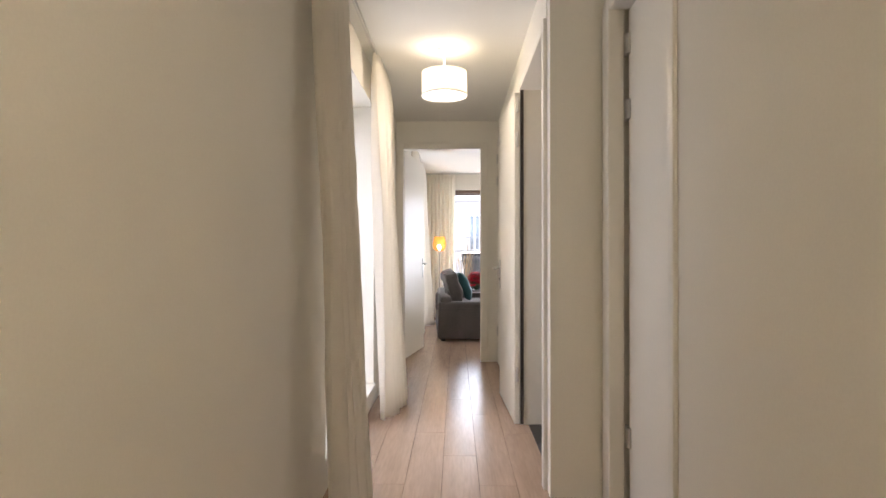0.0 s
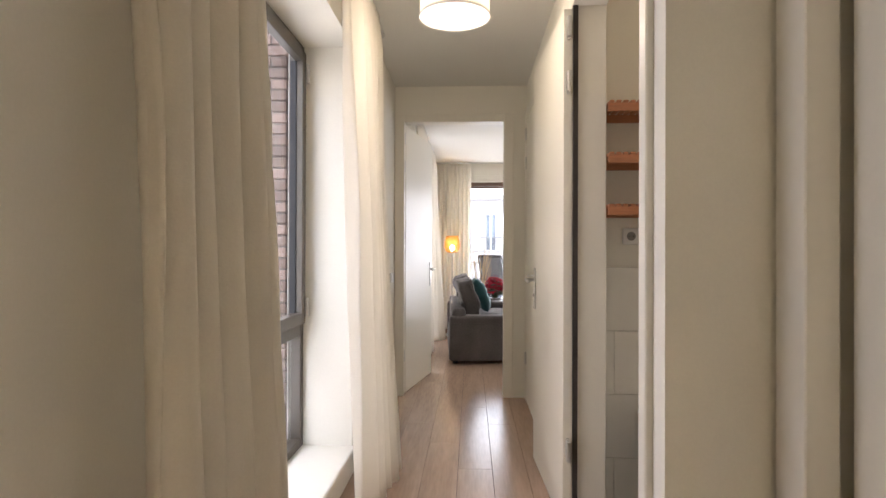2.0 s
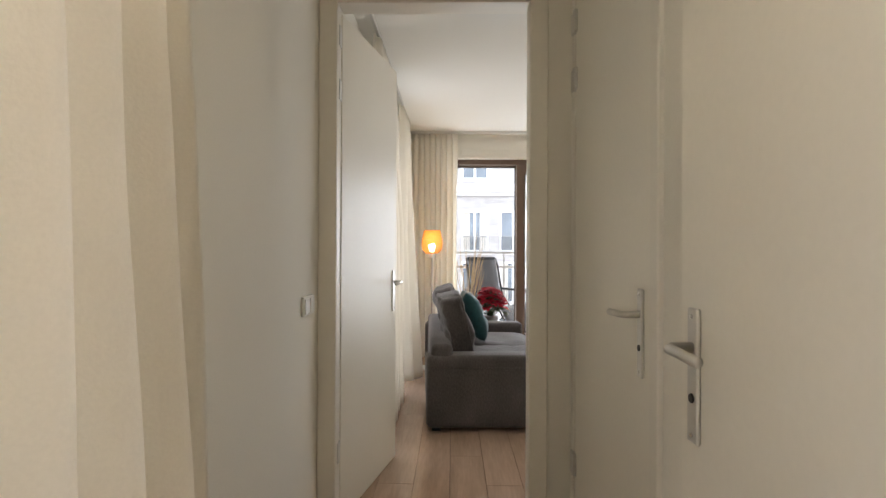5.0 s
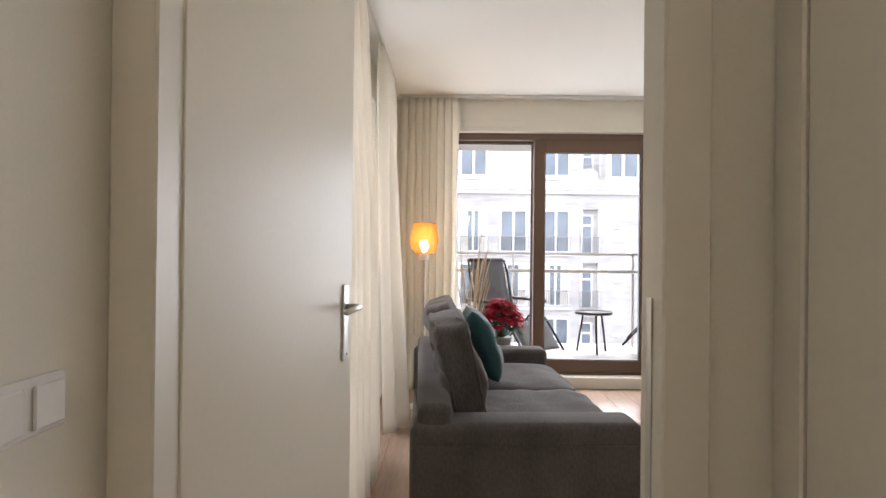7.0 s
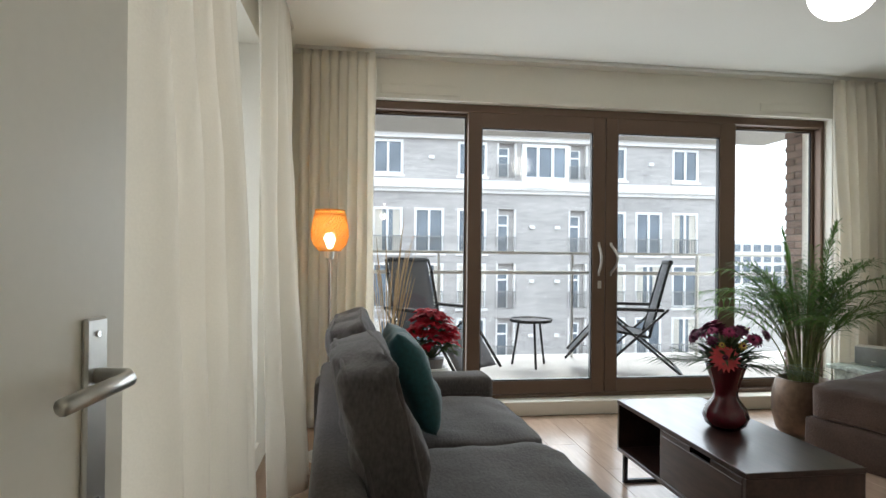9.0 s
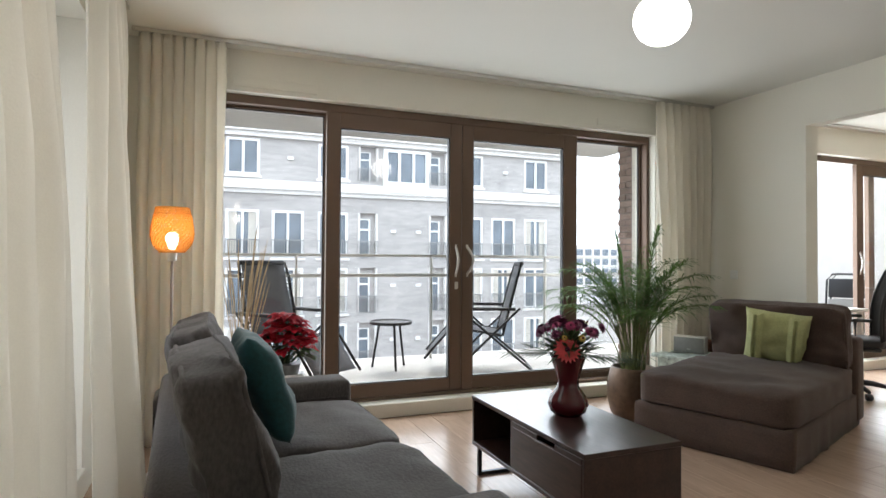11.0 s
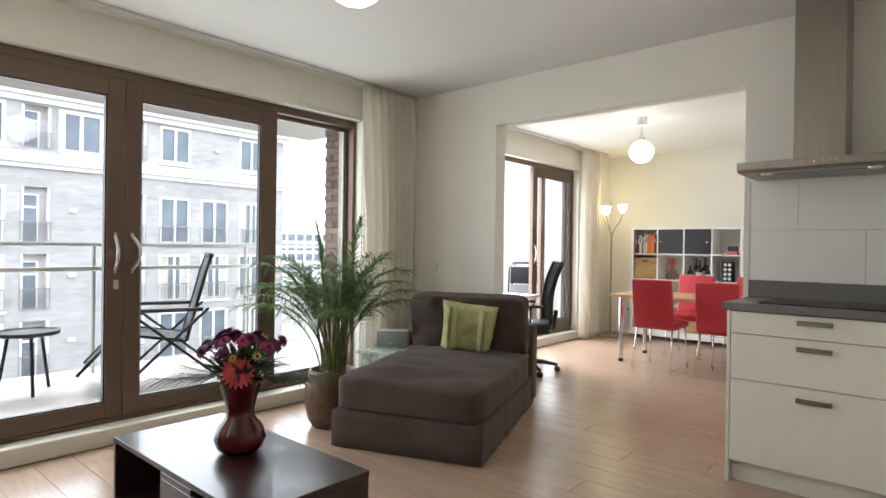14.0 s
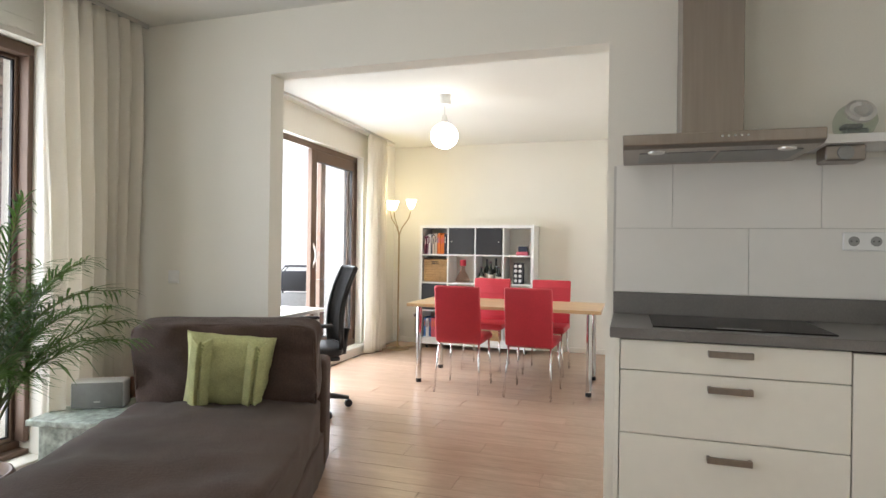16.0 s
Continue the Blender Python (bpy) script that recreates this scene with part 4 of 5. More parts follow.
# ---- kitchen ----
CX, CY1, CT = 3.857, 1.318, 0.962
wt = thing("worktop", "dark grey composite kitchen worktop with upstand", "worktop", 0, 0, 0)
part("slab", boxes((CX - 0.02, KX - 0.001, 0.12, CY1 + 0.02, CT - 0.04, CT), bevel=0.003), COUNTER, wt)
part("upstand", boxes((KX - 0.022, KX - 0.001, 0.12, CY1 + 0.02, CT, CT + 0.10), bevel=0.002), COUNTER, wt)
hob = thing("hob", "black glass induction hob set in the worktop", "hob", 0, 0, CT)
part("glass_plate", boxes((CX + 0.04, CX + 0.48, 0.56, 1.18, 0.0, 0.006), bevel=0.002), HOB, hob)
part("control_mark", boxes((CX + 0.06, CX + 0.075, 0.80, 0.95, 0.006, 0.0065)), GREYPLASTIC, hob)
CB = CT - 0.04


def cabinet(label, y0, y1, rows, group="kitchen base cabinets"):
    c = thing("base_cabinet", label, "cabinet", 0, 0, 0, 0, group)
    part("carcass", boxes((CX + 0.02, KX - 0.003, y0 + 0.002, y1 - 0.002, 0.12, CB - 0.002)), GAP, c)
    part("plinth", boxes((CX + 0.06, CX + 0.08, y0, y1, 0.0, 0.12)), KITCHEN, c)
    for z0, z1 in rows:
        f = part("drawer_front" if len(rows) > 1 else "door", boxes((CX, CX + 0.019, y0 + 0.0025, y1 - 0.0025, z0 + 0.002, z1 - 0.002), bevel=0.0015), KITCHEN, c)
        if len(rows) > 1:
            m, zz = (y0 + y1) / 2, z1 - (0.036 if z1 > 0.9 else 0.049 if z1 > 0.7 else 0.063)
            part("handle", boxes((CX - 0.03, CX - 0.02, m - 0.075, m + 0.075, zz - 0.012, zz + 0.012), (CX - 0.02, CX, m - 0.075, m - 0.062, zz - 0.01, zz + 0.01), (CX - 0.02, CX, m + 0.062, m + 0.075, zz - 0.01, zz + 0.01), bevel=0.002), STEEL, f, "brushed metal bar handle")
    return c


cabinet("cream base cabinet with three drawers and bar handles", 0.53, CY1 - 0.018, ((0.12, 0.558), (0.558, 0.80), (0.80, CB - 0.004)))
cabinet("cream base cabinet with plain door", 0.12, 0.53, ((0.12, CB - 0.008),))
solid("end_panel", boxes((CX + 0.0, KX - 0.004, CY1 - 0.017, CY1, 0, CB - 0.001), bevel=0.001), KITCHEN, "cream end panel of the kitchen run", "cabinet panel")
sp = setting("backsplash", boxes((KX - 0.006, KX - 0.001, 0.12, OY0 - 0.03, CT + 0.10, 1.66)), GROUT, "large white wall tiles behind the hob", "tiles")
tz = CT + 0.102
for j in range(3):
    a = CY1 + 0.014
    first = (0.57, 0.25, 0.57)[j]
    z1 = min(tz + 0.30, 1.66)
    while a > 0.13:
        b = max(a - first, 0.12)
        part("tile", boxes((KX - 0.012, KX - 0.004, b + 0.001, a - 0.001, tz + 0.001, z1 - 0.001), bevel=0.001), TILE, sp)
        a, first = b, 0.60
    tz += 0.30
hood = thing("cooker_hood", "brushed steel chimney cooker hood over the hob", "cooker hood", 0, 0, 1.66)
hb = bmesh.new()
prof = [(KX - 0.01, 0.0), (CX + 0.10, 0.0), (CX + 0.07, 0.012), (CX + 0.07, 0.055), (KX - 0.01, 0.085)]
ends = [[hb.verts.new((x, y, z)) for x, z in prof] for y in (0.595, 1.30)]
for k in range(5):
    hb.faces.new((ends[0][k], ends[0][(k + 1) % 5], ends[1][(k + 1) % 5], ends[1][k]))
hb.faces.new(ends[0])
hb.faces.new(ends[1][::-1])
bmesh.ops.bevel(hb, geom=hb.edges[:], offset=0.003, segments=1, affect="EDGES")
part("canopy", hb, STEEL, hood)
part("chimney", boxes((KX - 0.27, KX - 0.01, 0.832, 1.068, 0.08, TOP - 1.662), bevel=0.003), STEEL, hood)
for k in range(5):
    part("button", turned(lathe([(0.006, 0), (0.005, 0.004)], 10), pose(CX + 0.07, 0.91 - 0.022 * k + 0.03, 0.036, 0, -90, 0)), CHROME, hood)
for y0 in (0.64, 0.945):
    part("filter", boxes((CX + 0.19, KX - 0.09, y0, y0 + 0.29, -0.004, 0.002)), GREYPLASTIC, hood)
for y0 in (0.70, 1.17):
    part("spotlight", turned(lathe([(0.032, 0), (0.03, -0.008)], 16), pose(CX + 0.165, y0, 0.0)), SATIN, hood)
ws = thing("wall_shelf", "white wall shelf beside the hood", "shelf", 0, 0, 1.69)
part("board", boxes((KX - 0.26, KX - 0.003, 0.12, 0.566, 0, 0.035), bevel=0.002), WHITE, ws)
sl = thing("shelf_spotlight", "small triangular steel light under the shelf", "lamp", KX - 0.16, 0.46, 1.66)
part("housing", boxes((-0.06, 0.06, -0.07, 0.07, -0.035, 0.029), bevel=0.006), STEEL, sl)
part("lens", turned(lathe([(0.03, 0), (0.028, 0.004)], 16), pose(-0.06, 0, -0.003, 0, -90, 0)), GREYPLASTIC, sl)
jar = thing("storage_jar", "tilted clear glass jar with metal lid, part filled", "jar", KX - 0.14, 0.40, 1.725)
jar.scale = (0.8, 0.8, 0.8)
part("glass_body", smooth(turned(lathe([(0.05, 0), (0.085, 0.012), (0.095, 0.05), (0.092, 0.10), (0.06, 0.14)], 24), pose(0.02, 0, 0.088, 0, -62, 0) @ pose(0, 0, -0.07))), clear("jar_glass", (0.86, 0.9, 0.86)), jar)
part("lid", turned(lathe([(0.064, 0), (0.068, 0.004), (0.068, 0.02), (0.05, 0.026), (0.03, 0.02)], 24), pose(0.02, 0, 0.088, 0, -62, 0) @ pose(0, 0, 0.068)), CHROME, jar, "metal clip lid")
part("sachets", boxes((-0.02, 0.05, -0.05, 0.05, 0.02, 0.05), (-0.01, 0.06, -0.03, 0.06, 0.05, 0.075), bevel=0.008), GREYPLASTIC, jar)


def socket_plate(name, label, place, rz, count, outlet=True):
    """Wall plate facing -y in its own space."""
    s = thing(name, label, "socket" if outlet else "switch", *place, rz)
    part("plate", boxes((-0.04 * count, 0.04 * count, -0.012, 0, -0.04, 0.04), bevel=0.004), WHITE, s)
    for k in range(count):
        c = -0.04 * (count - 1) + 0.08 * k
        if outlet and not (count == 3 and k == 2):
            o = part("outlet", turned(lathe([(0.021, -0.004), (0.021, 0.0005)], 20), pose(c, -0.012, 0, 90, 0, 0)), GREYPLASTIC, s)
            for q in (-0.0095, 0.0095):
                part("pin_hole", turned(lathe([(0.0028, 0), (0.0028, 0.0015)], 8), pose(c + q, -0.0125, 0, 90, 0, 0)), BLACKMETAL, o)
        else:
            part("rocker", boxes((c - 0.031, c + 0.031, -0.017, -0.012, -0.031, 0.031), bevel=0.003), WHITE, s)
    return s


socket_plate("wall_socket", "white double wall socket on the tiles", (KX - 0.012, 0.325, 1.31), -90, 2)
socket_plate("wall_switch", "white wall switch beside the doorway", (HX0, -0.21, 1.01), 90, 2, False)
socket_plate("wall_switch", "white wall switch beside the curtain", (KX, 3.93, 1.06), -90, 1, False)
socket_plate("wall_socket", "white wall socket behind the floor lamp", (8.8, 3.98, 0.36), -90, 1)

# ---- hall ceiling lamp ----
def drum_lamp(x, y, watts, label):
    hl = thing("ceiling_lamp", label, "lamp", x, y, 2.285, 0, "drum lamps in the hall")
    part("shade", lathe([(0.150, 0.006), (0.158, 0.004), (0.158, 0.166), (0.154, 0.166), (0.154, 0.012), (0.150, 0.010)], 40), DRUM, hl, "cream fabric drum shade")
    part("diffuser", lathe([(0.02, 0.004), (0.149, 0.008), (0.149, 0.011), (0.02, 0.010)], 32), DIFFUSER, hl, "glowing frosted diffuser")
    part("rim", lathe([(0.159, 0.0), (0.1605, 0.002), (0.1605, 0.010), (0.159, 0.012)], 40), WHITE, hl)
    part("stem", lathe([(0.010, 0.15), (0.010, TOP - 2.31), (0.045, TOP - 2.30), (0.045, TOP - 2.287)], 20), WHITE, hl)
    bulb("hall_bulb", (x, y, 2.52), watts * 0.2, 0.06, (1, 0.84, 0.62))
    bulb("hall_bulb", (x, y, 2.20), watts * 0.65, 0.10, (1, 0.84, 0.62))


drum_lamp(0.07, -2.25, 5, "round cream drum ceiling lamp, switched on")
# second lamp is added out of view, to light the near hall walls
drum_lamp(0.62, -7.0, 12, "unseen drum lamp added to brighten the near hall")


def pendant(x, y, z, r, label):
    p = thing("pendant_lamp", label, "lamp", x, y, 0)
    part("globe", smooth(lathe([(r * math.sin(a), z - r * 0.94 * math.cos(a)) for a in [0.12 + k * (math.pi - 0.3) / 16 for k in range(17)]], 32)), GLOBE, p, "glowing white opal glass globe")
    part("holder", lathe([(0.03, z + r * 0.90), (0.034, z + r * 0.95), (0.02, z + r + 0.06)], 16), SATIN, p)
    part("rod", bar([(0, 0, z + r), (0, 0, TOP - 0.04)], 0.006, 8), SATIN, p)
    part("canopy", lathe([(0.05, TOP - 0.09), (0.055, TOP - 0.08), (0.055, TOP - 0.002)], 20), WHITE, p)
    return p


pendant(1.92, 2.12, 2.255, 0.122, "white opal glass globe pendant lamp, switched on")
pendant(6.40, 2.84, 2.26, 0.122, "white opal glass globe pendant in the dining room, switched on")

# ---- bamboo floor lamp ----
bl = thing("floor_lamp", "slim steel floor lamp with woven bamboo shade, lit", "lamp", -0.13, 3.56, 0)
part("base", lathe([(0.13, 0), (0.13, 0.012), (0.02, 0.025)], 28), SATIN, bl)
part("pole", bar([(0, 0, 0.02), (0, 0, 1.17)], 0.007, 8), STEEL, bl)
part("socket", lathe([(0.02, 1.16), (0.024, 1.17), (0.024, 1.21), (0.012, 1.225)], 14), SATIN, bl)
PROF = [(0.062, 0.0), (0.092, 0.03), (0.106, 0.075), (0.107, 0.11), (0.098, 0.17), (0.083, 0.235)]


def shade_r(z):
    for (ra, za), (rb, zb) in zip(PROF, PROF[1:]):
        if z <= zb:
            return ra + (rb - ra) * (z - za) / (zb - za)
    return PROF[-1][0]


def hoop(z, r):
    return bar([(shade_r(z) * math.cos(a), shade_r(z) * math.sin(a), 1.212 + z) for a in [2 * math.pi * k / 32 for k in range(32)]], r, 5, True)


shade = part("shade", smooth(hoop(0.0, 0.006)), BAMBOO, bl, "woven amber bamboo shade")
part("ring", smooth(hoop(0.235, 0.006)), BAMBOO, shade)
part("ring", smooth(hoop(0.205, 0.004)), BAMBOO, shade)
for s in (1, -1):
    for k in range(34):
        pts = []
        for j in range(13):
            z = 0.235 * j / 12
            a = 2 * math.pi * k / 34 + s * z * 6.0 + 0.07 * math.sin(j * 1.3 + k)
            r = shade_r(z) + 0.0015 * s
            pts.append((r * math.cos(a), r * math.sin(a), 1.212 + z))
        part("woven_strip", bar(pts, 0.0030, 4), BAMBOO, shade)
for k in range(1, 17):
    part("weft", bar([((shade_r(0.0135 * k) + 0.002 * (-1) ** (q + k)) * math.cos(2 * math.pi * q / 34), (shade_r(0.0135 * k) + 0.002 * (-1) ** (q + k)) * math.sin(2 * math.pi * q / 34), 1.212 + 0.0135 * k + 0.002 * math.sin(q * 1.9 + k)) for q in range(34)], 0.0018, 4, True), BAMBOO, shade)
part("bulb", smooth(lathe([(0.012, 1.225), (0.03, 1.26), (0.034, 1.285), (0.02, 1.315)], 16)), FILAMENT, bl)
bulb("bamboo_bulb", (-0.13, 3.56, 1.36), 2.6, 0.03, (1, 0.70, 0.38))


# ---- plants ----
def blade(bm, root, way, length, width, droop, fold=0.25):
    """One narrow leaf from root along way, bending down."""
    way = Vector(way).normalized()
    side = way.cross(Vector((0, 0, 1)))
    side = side.normalized() if side.length > 0.01 else Vector((1, 0, 0))
    lines = []
    for j in range(4):
        u = j / 3
        p = Vector(root) + way * length * u + Vector((0, 0, -droop * length * u * u))
        w = width * (0.45, 1.0, 0.75, 0.05)[j]
        up = Vector((0, 0, fold * w))
        lines.append((bm.verts.new(p - side * w + up), bm.verts.new(p), bm.verts.new(p + side * w + up)))
    for a, b in zip(lines, lines[1:]):
        bm.faces.new((a[0], a[1], b[1], b[0]))
        bm.faces.new((a[1], a[2], b[2], b[1]))


rng = random.Random(4)
palm = thing("potted_palm", "lush green areca palm in a bronze pot", "plant", 3.02, 3.62, 0)
part("pot", smooth(lathe([(0.13, 0.0), (0.165, 0.05), (0.19, 0.16), (0.188, 0.27), (0.165, 0.37), (0.158, 0.385), (0.148, 0.385), (0.148, 0.33)], 36)), POT, palm, "brown metallic bulging pot")
part("soil", lathe([(0.148, 0.325), (0.146, 0.335)], 24), SOIL, palm)
for k in range(46):
    a = k * 2.399 + rng.uniform(-0.3, 0.3)
    lean = rng.uniform(0.30, 0.85) if k > 4 else rng.uniform(0.05, 0.18)
    high = rng.uniform(0.80, 1.22) * (1.0 - 0.24 * lean)
    r0 = rng.uniform(0.01, 0.085)
    pts = []
    for j in range(11):
        u = j / 10
        r = r0 + lean * (0.14 * u + 0.66 * u ** 2.1)
        z = 0.33 + high * (1.16 * u - 0.30 * u ** 3 * (0.5 + lean * 1.5))
        pts.append(Vector((r * math.cos(a + 0.12 * u), r * math.sin(a + 0.12 * u), z)))
    fr = part("frond", bar(pts, [0.0065 - 0.0048 * j / 10 for j in range(11)], 5), STEM, palm)
    lv = bmesh.new()
    for j in range(28):
        u = 0.44 + 0.56 * j / 27
        q = u * 10
        i = min(int(q), 9)
        p = pts[i].lerp(pts[i + 1], q - i)
        way = (pts[i + 1] - pts[i]).normalized()
        side = way.cross(Vector((0, 0, 1))).normalized()
        size = 0.27 * (1 - 0.55 * abs(u - 0.62) / 0.4) * rng.uniform(0.8, 1.15)
        for s in (1, -1):
            d = way * 0.55 + side * s * rng.uniform(0.75, 1.05) + Vector((0, 0, rng.uniform(0.05, 0.35)))
            blade(lv, p, d, size, 0.0044, rng.uniform(0.2, 0.6))
    part("foliage", lv, LEAF, fr)

vase = thing("flower_vase", "mixed bouquet in a waisted dark red vase", "vase", 1.69, 2.50, 0.43)
part("vessel", smooth(lathe([(0.06, 0.0), (0.085, 0.02), (0.098, 0.055), (0.085, 0.095), (0.055, 0.135), (0.05, 0.16), (0.062, 0.21), (0.083, 0.275), (0.088, 0.29), (0.08, 0.288), (0.055, 0.21)], 36)), REDGLASS, vase)
gl = bmesh.new()
for k in range(230):
    a, r = rng.uniform(0, 6.28), rng.uniform(0.0, 0.07)
    blade(gl, (r * math.cos(a), r * math.sin(a), rng.uniform(0.27, 0.34)), (math.cos(a) * rng.uniform(0.4, 1.2), math.sin(a) * rng.uniform(0.4, 1.2), rng.uniform(0.2, 1.2)), rng.uniform(0.08, 0.20), rng.uniform(0.005, 0.013), rng.uniform(0.1, 0.5))
part("foliage", gl, GREENLEAF, vase)
for s in (-1, 1):
    for k in range(5):
        pf = bmesh.new()
        base = Vector((s * 0.05, -s * 0.06, 0.29))
        tip = base + Vector((s * rng.uniform(0.08, 0.2), -s * rng.uniform(0.08, 0.22), rng.uniform(-0.03, 0.06)))
        for j in range(9):
            for q in (-1, 1):
                blade(pf, base.lerp(tip, j / 9), (tip - base).normalized() + Vector((q * 0.5, q * 0.5, 0.1)), 0.10, 0.004, 0.35)
        part("palm_sprig", pf, GREENLEAF, vase)



def bloom(parent, at, r, petals, mat, label, tilt=(0, 0), rows=2):
    bm = bmesh.new()
    for q in range(rows):
        for k in range(petals):
            a = 2 * math.pi * (k + 0.5 * q) / petals
            blade(bm, (0.15 * r * math.cos(a), 0.15 * r * math.sin(a), 0.004 * q), (math.cos(a), math.sin(a), 0.12 + 0.35 * q), r * (1 - 0.25 * q), r * 0.20, 0.15, 0.1)
    turned(bm, pose(*at, tilt[0], tilt[1], 0))
    f = part("flower", bm, mat, parent, label)
    part("flower_heart", turned(smooth(lathe([(r * 0.24, 0.0), (r * 0.2, 0.012), (r * 0.08, 0.018)], 12)), pose(*at, tilt[0], tilt[1], 0)), PURPLE, f)
    return f


bloom(vase, (-0.062, -0.085, 0.33), 0.058, 18, PINKPETAL, "coral pink gerbera bloom", (62, -36))
for k in range(22):
    a, r = k * 2.4, 0.17 * math.sqrt((k + 0.5) / 22)
    at = (r * math.cos(a), r * math.sin(a), 0.45 - 1.6 * r * r + rng.uniform(-0.03, 0.02))
    lean_to = (-60 * r * math.sin(a) / 0.14, 60 * r * math.cos(a) / 0.14)
    if k % 3 == 1:
        bloom(vase, at, rng.uniform(0.026, 0.038), 11, MAGENTA, "magenta chrysanthemum bloom", lean_to, 3)
    elif k % 5 == 0:
        bloom(vase, at, rng.uniform(0.014, 0.02), 8, YELLOW, "small yellow filler bloom", lean_to, 2)
    else:
        bloom(vase, at, rng.uniform(0.026, 0.042), 11, PURPLE, "purple chrysanthemum bloom", lean_to, 3)

ps = thing("poinsettia", "red poinsettia in a white pot on the side table", "plant", 0.50, 3.80, 0.40)
part("pot", smooth(lathe([(0.085, 0), (0.115, 0.02), (0.12, 0.07), (0.112, 0.075), (0.1, 0.06)], 28)), WHITE, ps)
part("inner_pot", lathe([(0.075, 0.05), (0.095, 0.13), (0.088, 0.13)], 24), GREYPLASTIC, ps)
rb, gb = bmesh.new(), bmesh.new()
for k in range(30):
    a, u = k * 2.4, math.sqrt((k + 0.5) / 30)
    c = Vector((0.145 * u * math.cos(a), 0.145 * u * math.sin(a), 0.42 - 0.20 * u * u + rng.uniform(-0.02, 0.02)))
    tube(gb, [(0, 0, 0.10), tuple(c * 0.6 + Vector((0, 0, 0.03))), tuple(c)], 0.004, 5)
    for j in range(8):
        b = 2 * math.pi * j / 8 + k
        blade(rb, c, (math.cos(b) + 0.6 * u * math.cos(a), math.sin(b) + 0.6 * u * math.sin(a), rng.uniform(0.1, 0.7)), rng.uniform(0.07, 0.11), 0.033, 0.45, 0.3)
    for j in range(3):
        b = rng.uniform(0, 6.28)
        blade(gb, c - Vector((0, 0, 0.05)), (math.cos(b), math.sin(b), 0.1), 0.10, 0.022, 0.4)
part("red_foliage", rb, REDLEAF, ps)
part("green_foliage", gb, GREENLEAF, ps)
st = thing("side_table", "small round white side table behind the sofa", "table", 0.50, 3.80, 0.0)
part("tabletop", lathe([(0.19, 0.382), (0.195, 0.386), (0.195, 0.396), (0.19, 0.40)], 36), WHITE, st)
for k in range(3):
    a = 2.1 * k
    part("leg", bar([(0.10 * math.cos(a), 0.10 * math.sin(a), 0.382), (0.15 * math.cos(a), 0.15 * math.sin(a), 0)], 0.011, 8), WHITE, st)

# ---- corner by the palm ----
gt = thing("stone_side_table", "low green speckled stone side table", "table", 3.86, 3.92, 0, 12)
part("tabletop", boxes((-0.24, 0.24, -0.20, 0.20, 0.36, 0.39), bevel=0.004), TERRAZZO, gt)
for x in (-0.17, 0.17):
    part("support", boxes((x - 0.02, x + 0.02, -0.17, 0.17, 0, 0.36), bevel=0.003), TERRAZZO, gt)
sp2 = thing("speaker", "pale grey wireless loudspeaker with dark grille", "speaker", 3.90, 3.94, 0.39, -60)
part("body", smooth(boxes((-0.13, 0.13, -0.055, 0.055, 0, 0.145), bevel=0.014, seg=3)), WHITE, sp2)
part("grille", smooth(boxes((-0.122, 0.122, -0.061, -0.054, 0.008, 0.137), bevel=0.003)), GREYPLASTIC, sp2, "dark grey mesh grille")
part("badge", boxes((-0.015, 0.015, -0.063, -0.061, 0.035, 0.041)), SATIN, sp2)
tp = thing("plant_pot", "small empty terracotta pot", "pot", 4.12, 4.0, 0.0)
part("vessel", smooth(lathe([(0.05, 0), (0.07, 0.30), (0.085, 0.40), (0.085, 0.48), (0.075, 0.48), (0.07, 0.42)], 24)), TERRACOTTA, tp)

# ---- dining table and chairs ----
dt = thing("dining_table", "beech dining table with chrome tube legs", "table", 6.98, 2.36, 0)
part("tabletop", boxes((-0.42, 0.42, -0.88, 0.88, 0.715, 0.745), bevel=0.003), BEECH, dt)
for x in (-0.34, 0.34):
    for y in (-0.78, 0.78):
        lg = part("leg", lathe([(0.025, 0.03), (0.025, 0.715)], 16, (x, y, 0)), CHROME, dt)
        part("foot", lathe([(0.026, 0.0), (0.026, 0.035)], 14, (x, y, 0)), BLACKPLASTIC, lg)

c0 = thing("dining_chair", "red leather dining chair with slim chrome legs", "chair", 6.62, 2.68, 0, 90, "red chairs round the dining table")
part("seat", smooth(boxes((-0.21, 0.21, -0.22, 0.22, 0.43, 0.49), bevel=0.02, seg=3)), REDCLOTH, c0)
bk = part("backrest", smooth(turned(boxes((-0.205, 0.205, -0.022, 0.022, 0.0, 0.50), bevel=0.018, seg=3), pose(0, 0.215, 0.44, -8, 0, 0))), REDCLOTH, c0)
for k in range(5):
    part("seam", turned(bar([(-0.195, -0.023, 0.1 + 0.08 * k), (0.195, -0.023, 0.1 + 0.08 * k)], 0.003, 5), pose(0, 0.215, 0.44, -8, 0, 0)), REDCLOTH, bk)
for x in (-0.18, 0.18):
    part("leg", smooth(bar([(x, -0.18, 0.43), (x * 1.12, -0.22, 0.0)], 0.009, 8)), CHROME, c0)
    part("leg", smooth(bar([(x, 0.19, 0.46), (x * 1.12, 0.27, 0.0)], 0.009, 8)), CHROME, c0)
part("seat_rail", bar([(-0.18, -0.18, 0.425), (0.18, -0.18, 0.425), (0.18, 0.19, 0.425), (-0.18, 0.19, 0.425)], 0.008, 6, True), CHROME, c0)
c0.matrix_basis = pose(6.60, 2.68, 0, 0, 0, 90)
copy_thing(c0, pose(6.62, 2.05, 0, 0, 0, 87))
